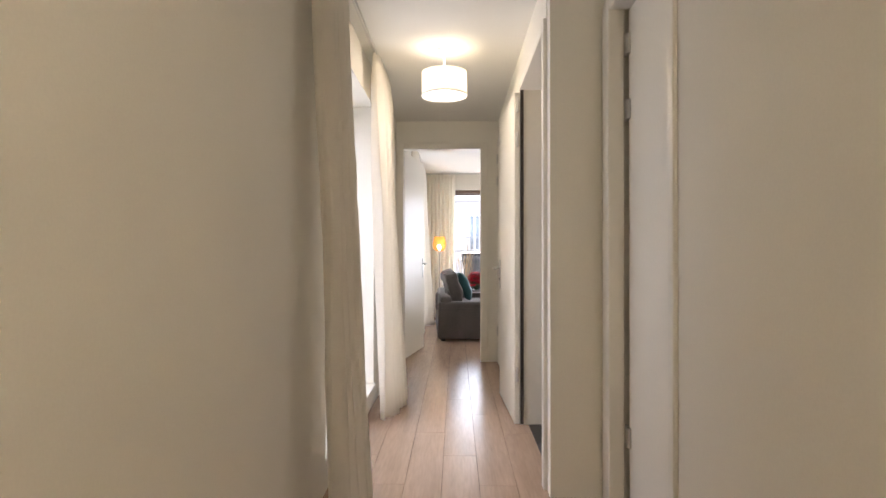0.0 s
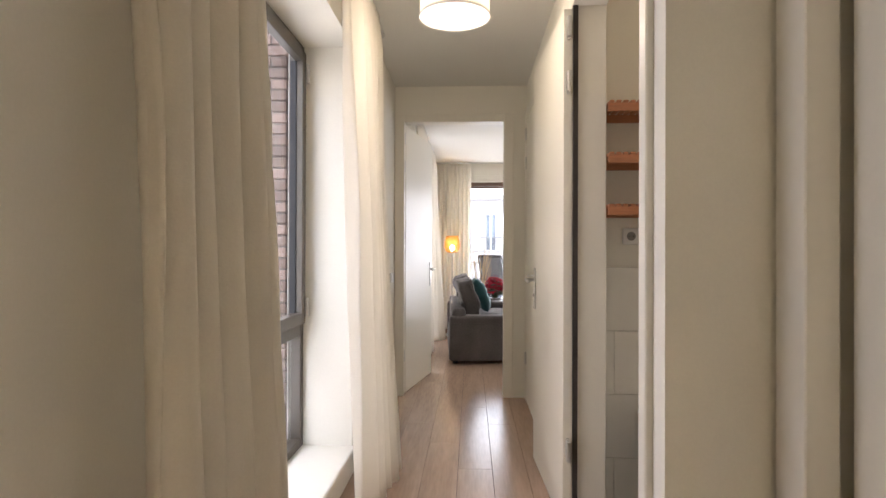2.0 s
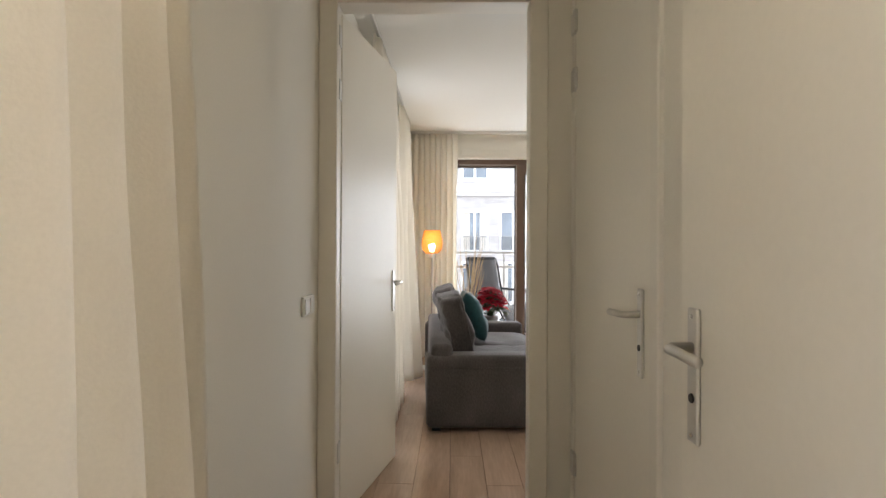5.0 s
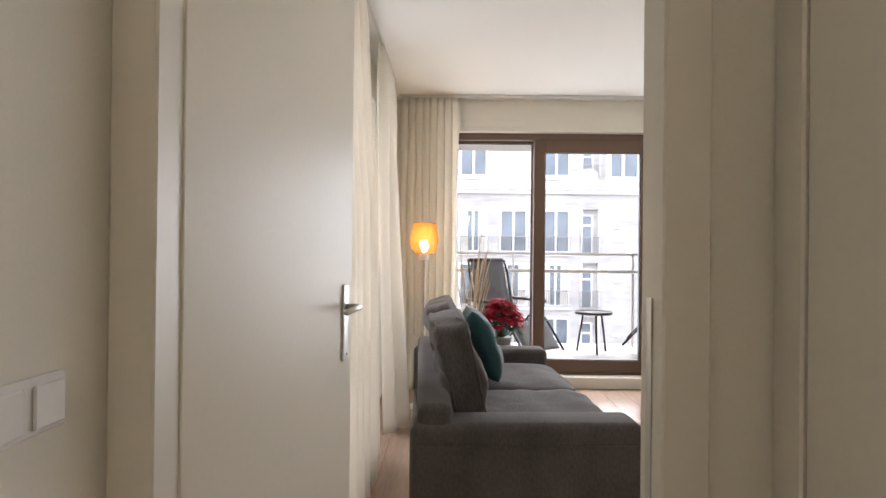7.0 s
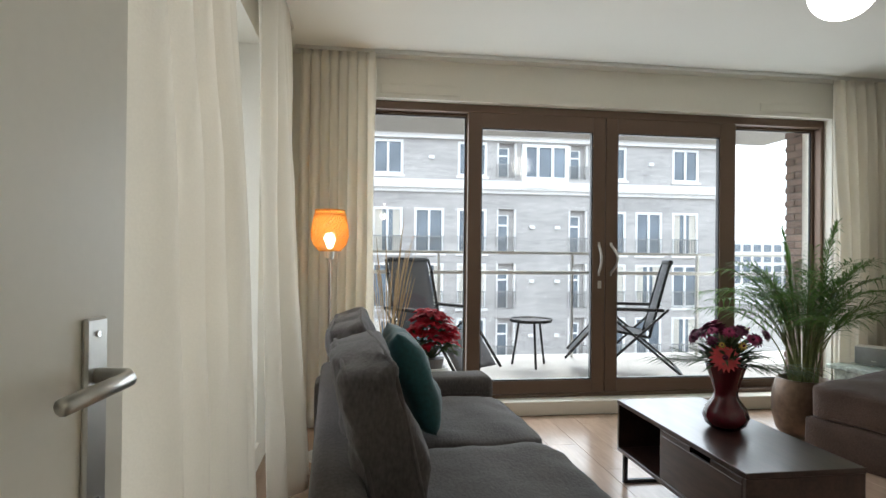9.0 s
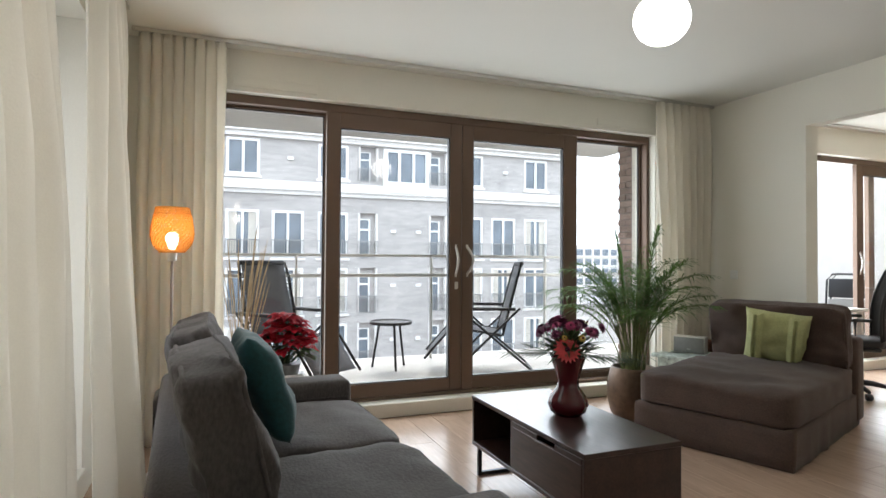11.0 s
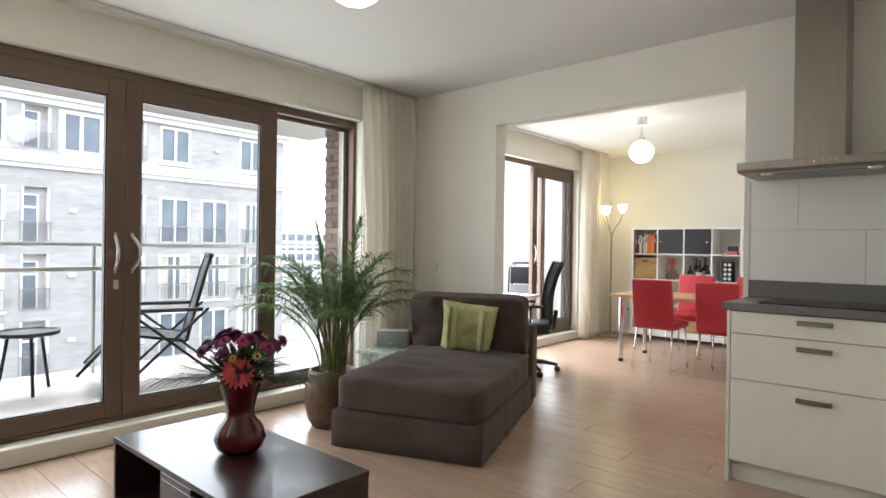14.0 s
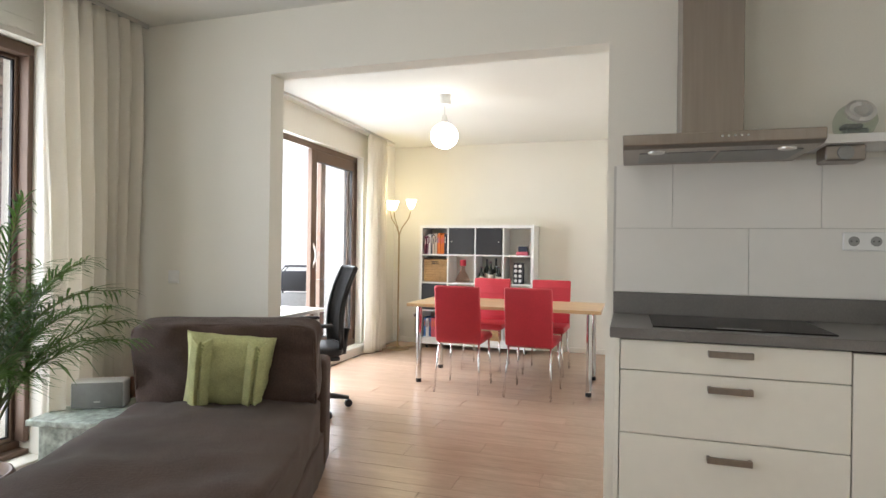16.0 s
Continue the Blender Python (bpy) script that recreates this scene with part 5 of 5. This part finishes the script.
copy_thing(c0, pose(7.52, 2.70, 0, 0, 0, -90))
copy_thing(c0, pose(7.52, 2.06, 0, 0, 0, -92))

# ---- shelf unit ----
SX, SY0, SZ = 8.42, 2.34, 0.10
su = thing("shelf_unit", "white cube shelf unit of sixteen bays on castors", "shelf", SX, SY0, SZ)
P, T = 0.352, 0.018
S = P * 4 + 0.05
part("base_board", boxes((-0.01, 0.39, -0.03, S + 0.03, -0.045, 0.0), bevel=0.002), WHITE, su)
for y in (0.0, S - 0.038):
    part("side_panel", boxes((0, 0.38, y, y + 0.038, 0, S), bevel=0.001), WHITE, su)
for z in (0.0, S - 0.038):
    part("outer_board", boxes((0, 0.38, 0.038, S - 0.038, z, z + 0.038), bevel=0.001), WHITE, su)
for k in range(1, 4):
    part("shelf_board", boxes((0.002, 0.378, 0.038, S - 0.038, 0.016 + P * k, 0.016 + P * k + T)), WHITE, su)
    for j in range(4):
        part("divider", boxes((0.003, 0.377, 0.016 + P * k, 0.016 + P * k + T, 0.04 + P * j, 0.014 + P * (j + 1))), WHITE, su)
part("back_panel", boxes((0.382, 0.388, 0.0, S, 0.0, S)), WHITE, su)
for y in (0.1, S - 0.1):
    for x in (0.05, 0.33):
        part("castor", turned(lathe([(0.026, -0.012), (0.028, 0), (0.026, 0.012)], 14), pose(x, y, -0.072, 90, 0, 0)), BLACKPLASTIC, su)


def bay(col, row):
    """Low inner corner of a bay: col counts away from the window, row upward."""
    return SX + 0.01, SY0 + S - 0.022 - P * (col + 1) + 0.02, SZ + 0.034 + P * row


for col, row in ((1, 3), (2, 3), (0, 1)):
    x, y, z = bay(col, row)
    b = part("cabinet_insert", boxes((-0.005, 0.012, y - SY0 - 0.012, y - SY0 + P - 0.034, z - SZ + 0.002, z - SZ + P - 0.022), bevel=0.002), BLACKPLASTIC, su, "black door insert")
    yk = y - SY0 + (0.03 if col != 2 else P - 0.075)
    if col == 1:
        yk = y - SY0 + P - 0.075
    elif col == 2:
        yk = y - SY0 + 0.03
    part("knob", turned(lathe([(0.008, 0), (0.009, 0.012)], 12), pose(-0.005, yk, z - SZ + 0.16, 0, -90, 0)), CHROME, b)
BOOKCOL = [material("book_" + n, c, 0.7, grain=0.05) for n, c in (("plum", (0.12, 0.02, 0.05)), ("cream", (0.6, 0.55, 0.45)), ("rust", (0.5, 0.12, 0.03)), ("orange", (0.75, 0.2, 0.03)), ("white", (0.7, 0.7, 0.68)), ("ink", (0.03, 0.035, 0.06)), ("blue", (0.05, 0.16, 0.4)), ("rose", (0.6, 0.12, 0.16)))]
NAMES = ("plum", "cream", "rust", "orange", "white", "black", "blue", "rose")


def book(x, y, z, thick, deep, high, c):
    bk = thing("book", NAMES[c] + " covered book standing on the shelf", "book", x, y, z, 0, "books on the shelf unit")
    part("cover", boxes((0, deep, 0, thick, 0, high), bevel=0.002), BOOKCOL[c], bk)
    part("title_bar", boxes((-0.0008, 0.0, thick * 0.3, thick * 0.7, high * 0.55, high * 0.85)), BOOKCOL[(c + 4) % 8], bk)


for (col, row), seq in (((0, 3), (0, 0, 4, 5, 1, 1, 2, 3, 3, 3, 5)), ((0, 0), (6, 4, 6, 7, 7, 7, 4))):
    x, y, z = bay(col, row)
    yy = y + P - 0.05
    for k, c in enumerate(seq):
        t = rng.uniform(0.019, 0.03) * (1.25 if row == 0 else 1)
        yy -= t + 0.002
        book(x + rng.uniform(0.02, 0.05), yy, z, t, rng.uniform(0.17, 0.22), rng.uniform(0.22, 0.28), c)


def basket(col, row):
    x, y, z = bay(col, row)
    b = thing("basket", "woven wicker storage basket in a shelf bay", "basket", x, y - 0.005, z)
    part("body", boxes((0.0, 0.34, 0, P - 0.05, 0, 0.29), bevel=0.012, seg=2), WICKER, b)
    for k in range(9):
        part("weave_band", bar([(-0.003, 0.008, 0.025 + 0.031 * k), (-0.003, P - 0.06, 0.025 + 0.031 * k)], 0.009, 5), WICKER, b)
    part("grip", boxes((-0.009, 0.0, P / 2 - 0.07, P / 2 + 0.02, 0.225, 0.26), bevel=0.003), GAP, b)


basket(0, 2)
basket(2, 0)


def bottle(name, label, x, y, z, r, h, mat, neck=0.35, cap=REDCLOTH):
    b = thing(name, label, "bottle", x, y, z)
    part("glass", smooth(lathe([(r * 0.9, 0), (r, 0.01), (r, h * 0.55), (r * neck, h * 0.72), (r * neck * 0.9, h * 0.93), (r * neck, h * 0.95)], 20)), mat, b)
    part("cap", lathe([(r * neck * 1.1, h * 0.94), (r * neck * 1.1, h)], 14), cap, b)
    part("paper_label", smooth(lathe([(r * 1.01, h * 0.15), (r * 1.012, h * 0.16), (r * 1.012, h * 0.4), (r * 1.01, h * 0.41)], 20)), BOOKCOL[1], b)


x, y, z = bay(1, 2)
dc = thing("decanter", "clear glass decanter with red cap", "decanter", x + 0.1, y + 0.16, z)
part("glass", smooth(lathe([(0.07, 0), (0.095, 0.02), (0.07, 0.08), (0.03, 0.15), (0.024, 0.2), (0.036, 0.215)], 24)), clear("decanter_glass", (0.85, 0.72, 0.66)), dc)
part("cap", lathe([(0.038, 0.21), (0.04, 0.22), (0.038, 0.28), (0.03, 0.285)], 18), REDCLOTH, dc)
x, y, z = bay(2, 2)
DARKGLASS = material("dark_bottle_glass", (0.012, 0.016, 0.01), 0.08, grain=0.05)
for k, (dx, dy, r, h) in enumerate(((0.06, 0.26, 0.036, 0.2), (0.14, 0.21, 0.036, 0.30), (0.05, 0.14, 0.04, 0.27), (0.12, 0.09, 0.034, 0.31), (0.05, 0.04, 0.035, 0.21))):
    bottle("bottle", "dark glass liquor bottle with paper label", x + dx, y + dy, z, r, h, DARKGLASS, 0.35, BOOKCOL[5 if k % 2 else 0])
x, y, z = bay(3, 2)
tin = thing("tea_tin", "black box with round white patterns", "box", x + 0.08, y + 0.10, z)
part("body", boxes((0, 0.12, 0, 0.12, 0, 0.26), bevel=0.003), BLACKPLASTIC, tin)
for j in range(4):
    for k in range(2):
        part("round_mark", turned(lathe([(0.02, 0), (0.02, 0.001)], 14), pose(0, 0.033 + 0.054 * k, 0.04 + 0.06 * j, 0, -90, 0)), BOOKCOL[4], tin)
x, y, z = bay(3, 3)
tr = thing("toy_tram", "small dark red keepsake box on the shelf", "box", x + 0.06, y + 0.04, z)
part("body", boxes((0, 0.09, 0, 0.14, 0, 0.045), bevel=0.004), BOOKCOL[7], tr)
part("upper_case", boxes((0.01, 0.08, 0.01, 0.12, 0.045, 0.11), bevel=0.006), BOOKCOL[5], tr)

# ---- dining floor lamp ----
fl = thing("floor_lamp", "brass floor lamp with three glowing tulip shades", "lamp", 8.22, 4.0, 0)
BRASS = material("aged_brass", (0.40, 0.31, 0.18), 0.35, metal=0.9, grain=0.08)
part("base", lathe([(0.14, 0), (0.14, 0.012), (0.03, 0.028), (0.012, 0.05)], 28), BRASS, fl)
part("pole", bar([(0, 0, 0.03), (0, 0, 1.44)], 0.011, 8), BRASS, fl)
for k, (dx, dy, dz) in enumerate(((0.03, 0.14, 1.74), (-0.04, 0.06, 1.73), (0.02, -0.15, 1.75))):
    arm = part("arm", smooth(bar([(0, 0, 1.42), (dx * 0.25, dy * 0.25, 1.52), (dx * 0.8, dy * 0.8, 1.63), (dx, dy, dz)], 0.007, 7)), BRASS, fl)
    part("shade", smooth(lathe([(0.02, 0), (0.04, 0.03), (0.055, 0.08), (0.066, 0.115), (0.058, 0.11)], 20, (dx, dy, dz))), TULIP, arm, "glowing tulip glass shade")
bulb("tulip_bulb", (8.20, 3.97, 1.98), 1.6, 0.1, (1, 0.84, 0.60))
solid("lamp_cable", smooth(bar([(8.25, 3.95, 0.02), (8.5, 3.85, 0.008), (8.72, 3.95, 0.01), (8.78, 3.98, 0.15), (8.788, 3.98, 0.34)], 0.004, 6)), BRASS, "thin cable from floor lamp to socket", "cable")

# ---- desk and office chair ----
dk = thing("desk", "white desk under the dining room window", "desk", 4.56, 3.76, 0)
part("tabletop", boxes((0, 1.40, 0, 0.46, 0.70, 0.73), bevel=0.003), WHITE, dk)
for x in (0.03, 1.33):
    part("leg", boxes((x, x + 0.03, 0.03, 0.07, 0, 0.70), (x, x + 0.03, 0.38, 0.42, 0, 0.70), (x, x + 0.03, 0.07, 0.38, 0, 0.03)), WHITE, dk)
oc = thing("office_chair", "black mesh office chair on castors", "chair", 5.44, 3.60, 0, -140)
part("seat", turned(pillow(0.46, 0.47, 0.09, 5, 0.006, 10, 2, 0.3), pose(0, 0, 0.47)), BLACKPLASTIC, oc)
part("seat_shell", smooth(boxes((-0.2, 0.2, -0.2, 0.2, 0.40, 0.435), bevel=0.015, seg=2)), BLACKPLASTIC, oc)
ob = bmesh.new()
grid = [[ob.verts.new((0.23 * u * (1 - 0.10 * v), 0.24 + 0.11 * v + 0.05 * u * u * -1 - 0.05 * math.sin(v * 3), 0.50 + 0.60 * v)) for u in np.linspace(-1, 1, 9)] for v in np.linspace(0, 1, 11)]
for j in range(10):
    for i in range(8):
        ob.faces.new((grid[j][i], grid[j][i + 1], grid[j + 1][i + 1], grid[j + 1][i])).smooth = True
mb = part("backrest", ob, MESH, oc, "black mesh backrest")
mb.modifiers.new("thick", "SOLIDIFY").thickness = 0.02
edge = [(0.235 * u * (1 - 0.10 * v), 0.24 + 0.11 * v - 0.05 * u * u - 0.05 * math.sin(v * 3), 0.50 + 0.60 * v) for u, v in [(-1, k / 8) for k in range(9)] + [(k / 4 - 1, 1) for k in range(1, 8)] + [(1, 1 - k / 8) for k in range(9)] + [(1 - k / 4, 0) for k in range(1, 8)]]
part("back_frame", smooth(bar(edge, 0.013, 7, True)), BLACKPLASTIC, oc)
part("back_stem", smooth(bar([(0, 0.12, 0.42), (0, 0.27, 0.43), (0, 0.29, 0.62)], 0.022, 8)), BLACKPLASTIC, oc)
for s in (-1, 1):
    part("armrest", smooth(boxes((s * 0.27 - 0.035, s * 0.27 + 0.035, -0.14, 0.12, 0.665, 0.69), bevel=0.01, seg=2)), BLACKPLASTIC, oc)
    part("arm_post", smooth(bar([(s * 0.18, 0, 0.42), (s * 0.27, 0, 0.45), (s * 0.27, 0, 0.67)], 0.015, 7)), BLACKPLASTIC, oc)
part("gas_column", lathe([(0.028, 0.08), (0.028, 0.28), (0.018, 0.28), (0.018, 0.41)], 14), CHROME, oc)
for k in range(5):
    a = 2 * math.pi * k / 5 + 0.3
    sp_ = part("base_spoke", smooth(bar([(0, 0, 0.11), (0.16 * math.cos(a), 0.16 * math.sin(a), 0.10), (0.31 * math.cos(a), 0.31 * math.sin(a), 0.072)], [0.03, 0.024, 0.015], 8)), BLACKPLASTIC, oc)
    part("castor", turned(lathe([(0.026, -0.022), (0.03, -0.012), (0.03, 0.012), (0.026, 0.022)], 14), pose(0.31 * math.cos(a), 0.31 * math.sin(a), 0.03, 90, 0, math.degrees(a))), BLACKPLASTIC, sp_)

# ---- toilet ----
tl = setting("tiles_toilet", boxes((0.745, 1.695, -2.088, -2.081, 0, 1.15)), GROUT, "large cream wall tiles on the toilet wall", "tiles")
for j in range(4):
    z0, z1 = j * 0.30 - 0.05, min((j + 1) * 0.30 - 0.05, 1.15)
    x = 0.745 - (0.26 if j % 2 else 0.52)
    while x < 1.69:
        a, b = max(x, 0.745), min(x + 0.60, 1.695)
        if b - a > 0.02:
            part("tile", boxes((a + 0.001, b - 0.001, -2.097, -2.086, max(z0, 0) + 0.001, z1 - 0.001), bevel=0.001), TILE, tl)
        x += 0.60
fp = thing("flush_plate", "grey flush plate with two round buttons", "flush plate", 1.09, -2.097, 1.00)
part("plate", boxes((-0.123, 0.123, -0.012, 0, -0.082, 0.082), bevel=0.003), STEEL, fp)
for x, r in ((-0.03, 0.052), (0.055, 0.036)):
    part("button", turned(lathe([(r, 0), (r, 0.004), (r - 0.003, 0.005)], 28), pose(x, -0.012, 0.0, 90, 0, 0)), SATIN, fp)
dh = thing("pipe_stub", "black round pipe opening in the tiles", "pipe", 1.09, -2.097, 0.815)
part("ring", turned(lathe([(0.012, 0), (0.012, 0.006)], 16), pose(0, 0, 0, 90, 0, 0)), BLACKPLASTIC, dh)
tb = thing("toilet", "white wall-hung toilet with closed lid", "toilet", 1.10, -2.097, 0.07)
bowl = bmesh.new()
rings = []
for z, sx, sy in ((0.12, 0.10, 0.22), (0.20, 0.14, 0.34), (0.34, 0.18, 0.48), (0.39, 0.18, 0.50)):
    rings.append([bowl.verts.new((sx * math.cos(a), -sy / 2 + sy / 2 * math.sin(a) * (1 if math.sin(a) < 0 else 0.98), z)) for a in [2 * math.pi * k / 28 for k in range(28)]])
for a, b in zip(rings, rings[1:]):
    for k in range(28):
        bowl.faces.new((a[k], a[(k + 1) % 28], b[(k + 1) % 28], b[k]))
bowl.faces.new(rings[0][::-1])
bowl.faces.new(rings[-1])
part("bowl", smooth(bowl), PORCELAIN, tb)
part("lid", smooth(turned(boxes((-0.18, 0.18, -0.50, -0.03, 0.0, 0.035), bevel=0.016, seg=2), pose(0, 0, 0.392))), PORCELAIN, tb)
socket_plate("wall_socket", "white double socket with blank plate above tiles", (0.985, -2.08, 1.298), 0, 3)
wr = thing("wooden_rack", "red-stained pine slatted wall rack with three shelves", "shelf", 0.742, -2.085, 0)
for z in (1.42, 1.645, 1.87):
    sh = part("shelf", boxes((0, 0.45, -0.25, -0.235, z - 0.035, z), (0, 0.45, -0.02, 0.0, z - 0.035, z)), PINE, wr)
    for k in range(15):
        part("slat", boxes((0.004 + 0.03 * k, 0.024 + 0.03 * k, -0.252, 0.0, z, z + 0.012), bevel=0.002), PINE, sh)
for x in (0.452,):
    for y in (-0.255, -0.04):
        part("post", boxes((x, x + 0.025, y, y + 0.025, 1.385, 1.895)), PINE, wr)
# fill light and its dome, added out of view to brighten the toilet
bulb("toilet_fill_light", (1.2, -2.9, 2.45), 0.6, 0.1, (1, 0.74, 0.44))
tlmp = thing("toilet_ceiling_lamp", "unseen round white ceiling lamp added to light the toilet", "lamp", 1.2, -2.9, 2.52)
part("dome", smooth(lathe([(0.02, 0.0), (0.08, 0.02), (0.11, 0.06), (0.11, TOP - 2.522)], 24)), DRUM, tlmp)

# ---- balcony things ----
def lounger(x, y, rz):
    lo = thing("folding_lounger", "grey mesh reclining garden chair with dark frame", "garden chair", x, y, 0.10, rz, "balcony loungers")
    for s in (-1, 1):
        sx = s * 0.27
        part("back_rail", smooth(bar([(sx, 0.12, 0.36), (sx, 0.26, 0.92), (sx * 0.95, 0.30, 1.04)], 0.014, 7)), BLACKMETAL, lo)
        part("seat_rail", smooth(bar([(sx, 0.12, 0.36), (sx, -0.36, 0.44), (sx, -0.62, 0.14)], 0.013, 7)), BLACKMETAL, lo)
        part("front_leg", smooth(bar([(sx * 1.1, 0.28, 0.62), (sx * 1.1, -0.34, 0.015)], 0.012, 7)), BLACKMETAL, lo)
        part("rear_leg", smooth(bar([(sx * 1.1, -0.28, 0.60), (sx * 1.1, 0.42, 0.015)], 0.012, 7)), BLACKMETAL, lo)
        part("armrest", smooth(boxes((sx * 1.18 - 0.03, sx * 1.18 + 0.03, -0.30, 0.24, 0.60, 0.63), bevel=0.01, seg=2)), BLACKPLASTIC, lo)
        lace = bmesh.new()
        for k in range(16):
            u = k / 15
            tube(lace, [(sx, 0.135 + 0.13 * u, 0.42 + 0.52 * u), (sx * 0.88, 0.14 + 0.13 * u, 0.43 + 0.52 * u)], 0.006, 5)
        part("lacing", lace, BLACKPLASTIC, lo)
    for y0, z0, y1, z1, nm in ((0.13, 0.40, 0.295, 1.02, "back_sling"), (0.10, 0.37, -0.36, 0.44, "seat_sling"), (-0.37, 0.43, -0.60, 0.16, "leg_sling")):
        b = bmesh.new()
        pts = [[b.verts.new((u * 0.235, y0 + (y1 - y0) * v, z0 + (z1 - z0) * v - 0.02 * (1 - u * u) * math.sin(v * 3.14))) for u in np.linspace(-1, 1, 6)] for v in np.linspace(0, 1, 7)]
        for j in range(6):
            for i in range(5):
                b.faces.new((pts[j][i], pts[j][i + 1], pts[j + 1][i + 1], pts[j + 1][i])).smooth = True
        part(nm, b, LOUNGE, lo).modifiers.new("thick", "SOLIDIFY").thickness = 0.006
    part("headrest", smooth(turned(boxes((-0.24, 0.24, -0.02, 0.02, -0.01, 0.03), bevel=0.01, seg=2), pose(0, 0.30, 1.03, -15, 0, 0))), BLACKPLASTIC, lo)
    part("cross_bar", bar([(-0.3, -0.34, 0.015), (0.3, -0.34, 0.015)], 0.012, 7), BLACKMETAL, lo)
    part("cross_bar", bar([(-0.3, 0.42, 0.015), (0.3, 0.42, 0.015)], 0.012, 7), BLACKMETAL, lo)


lounger(0.66, 5.25, 36)
lounger(2.62, 5.28, -112)
rt = thing("balcony_table", "small dark round three-legged balcony table", "table", 1.72, 5.62, 0.10)
part("tabletop", lathe([(0.20, 0.435), (0.21, 0.44), (0.21, 0.465), (0.20, 0.455), (0.19, 0.45)], 32), BLACKMETAL, rt)
for k in range(3):
    a = 2.094 * k + 0.5
    part("leg", bar([(0.12 * math.cos(a), 0.12 * math.sin(a), 0.44), (0.19 * math.cos(a), 0.19 * math.sin(a), 0)], 0.012, 8), BLACKMETAL, rt)
dg = thing("dry_grass_planter", "tall dried grass stalks in a pale planter", "plant", 0.28, 5.0, 0.10)
part("planter", lathe([(0.10, 0), (0.13, 0.25), (0.12, 0.25), (0.11, 0.2)], 20), WHITESTONE, dg)
for k in range(26):
    a, r = rng.uniform(0, 6.28), rng.uniform(0.0, 0.07)
    hgt, ln = rng.uniform(0.7, 1.25), rng.uniform(0.02, 0.16)
    st_ = part("stalk", bar([(r * math.cos(a), r * math.sin(a), 0.2), ((r + ln * 0.4) * math.cos(a), (r + ln * 0.4) * math.sin(a), hgt * 0.6), ((r + ln) * math.cos(a), (r + ln) * math.sin(a), hgt), ((r + ln * 1.3) * math.cos(a), (r + ln * 1.3) * math.sin(a), hgt + 0.16)], [0.003, 0.0025, 0.005, 0.001], 4), DRYGRASS, dg)
for k in range(2):
    fc = thing("folding_chair", "folded black garden chair leaning on balcony wall", "garden chair", 7.55 + 0.16 * k, 5.05 + 0.05 * k, 0.10, -72, "folded balcony chairs")
    part("frame", smooth(bar([(-0.22, 0, 0), (-0.22, 0.10, 0.84), (-0.16, 0.11, 0.92), (0.16, 0.11, 0.92), (0.22, 0.10, 0.84), (0.22, 0, 0)], 0.013, 7)), BLACKMETAL, fc)
    part("back_panel", smooth(turned(boxes((-0.20, 0.20, -0.01, 0.01, 0, 0.24), bevel=0.008, seg=2), pose(0, 0.08, 0.62, -7, 0, 0))), BLACKPLASTIC, fc)
    part("seat_panel", smooth(turned(boxes((-0.19, 0.19, -0.015, 0.015, 0, 0.42), bevel=0.01, seg=2), pose(0, 0.0, 0.18, -7, 0, 0))), GREYPLASTIC, fc)
# trickle vents over the balcony front
for x in (0.18, 3.20):
    v = thing("trickle_vent", "slim white ventilation cover above the window", "vent", x, FY, 2.40)
    part("cover", boxes((0, 0.58, -0.012, 0, -0.035, 0.035), bevel=0.004), PLASTER, v)
    part("slot", boxes((0.03, 0.55, -0.0135, -0.012, -0.024, -0.018)), TRIMPAINT, v)

# white windows of the brick neighbour
for y0, y1 in WINY:
    for z0, z1 in WINZ:
        if y0 > ENDY and z0 > 8:
            continue
        nw = part("window", boxes((-0.2, -0.1, y0, y0 + 0.09, z0, z1), (-0.2, -0.1, y1 - 0.09, y1, z0, z1), (-0.2, -0.1, y0 + 0.09, y1 - 0.09, z1 - 0.09, z1), (-0.2, -0.1, y0 + 0.09, y1 - 0.09, z0, z0 + 0.09), (-0.1, 0.06, y0 - 0.05, y1 + 0.05, z0 - 0.08, z0)), WHITE, neighbour)
        part("pane", boxes((-0.26, -0.2, y0 + 0.05, y1 - 0.05, z0, z1)), DARKPANE, nw)
        part("window_railing", boxes((0.02, 0.05, y0, y1, z0 + 1.05, z0 + 1.1), *[(0.025, 0.045, y0 + 0.1 * k, y0 + 0.025 + 0.1 * k, z0, z0 + 1.05) for k in range(10)]), WHITE, nw)

setting("floor_toilet", boxes((0.655, 1.70, -3.36, -2.08, -0.01, 0.004)), material("dark_tile", (0.04, 0.037, 0.035), 0.35, grain=0.1, size=30), "dark grey toilet floor tiles", "floor")
lay(HX0, 0.8475, -8.0, FY - 0.06, 0.0)
lay(0.8475, 1.04, -8.0, -3.46, 0.3)
lay(0.8475, 4.40, 0.05, FY - 0.06, 0.7)
lay(4.40, 8.80, 1.36, FY - 0.06, 0.5)
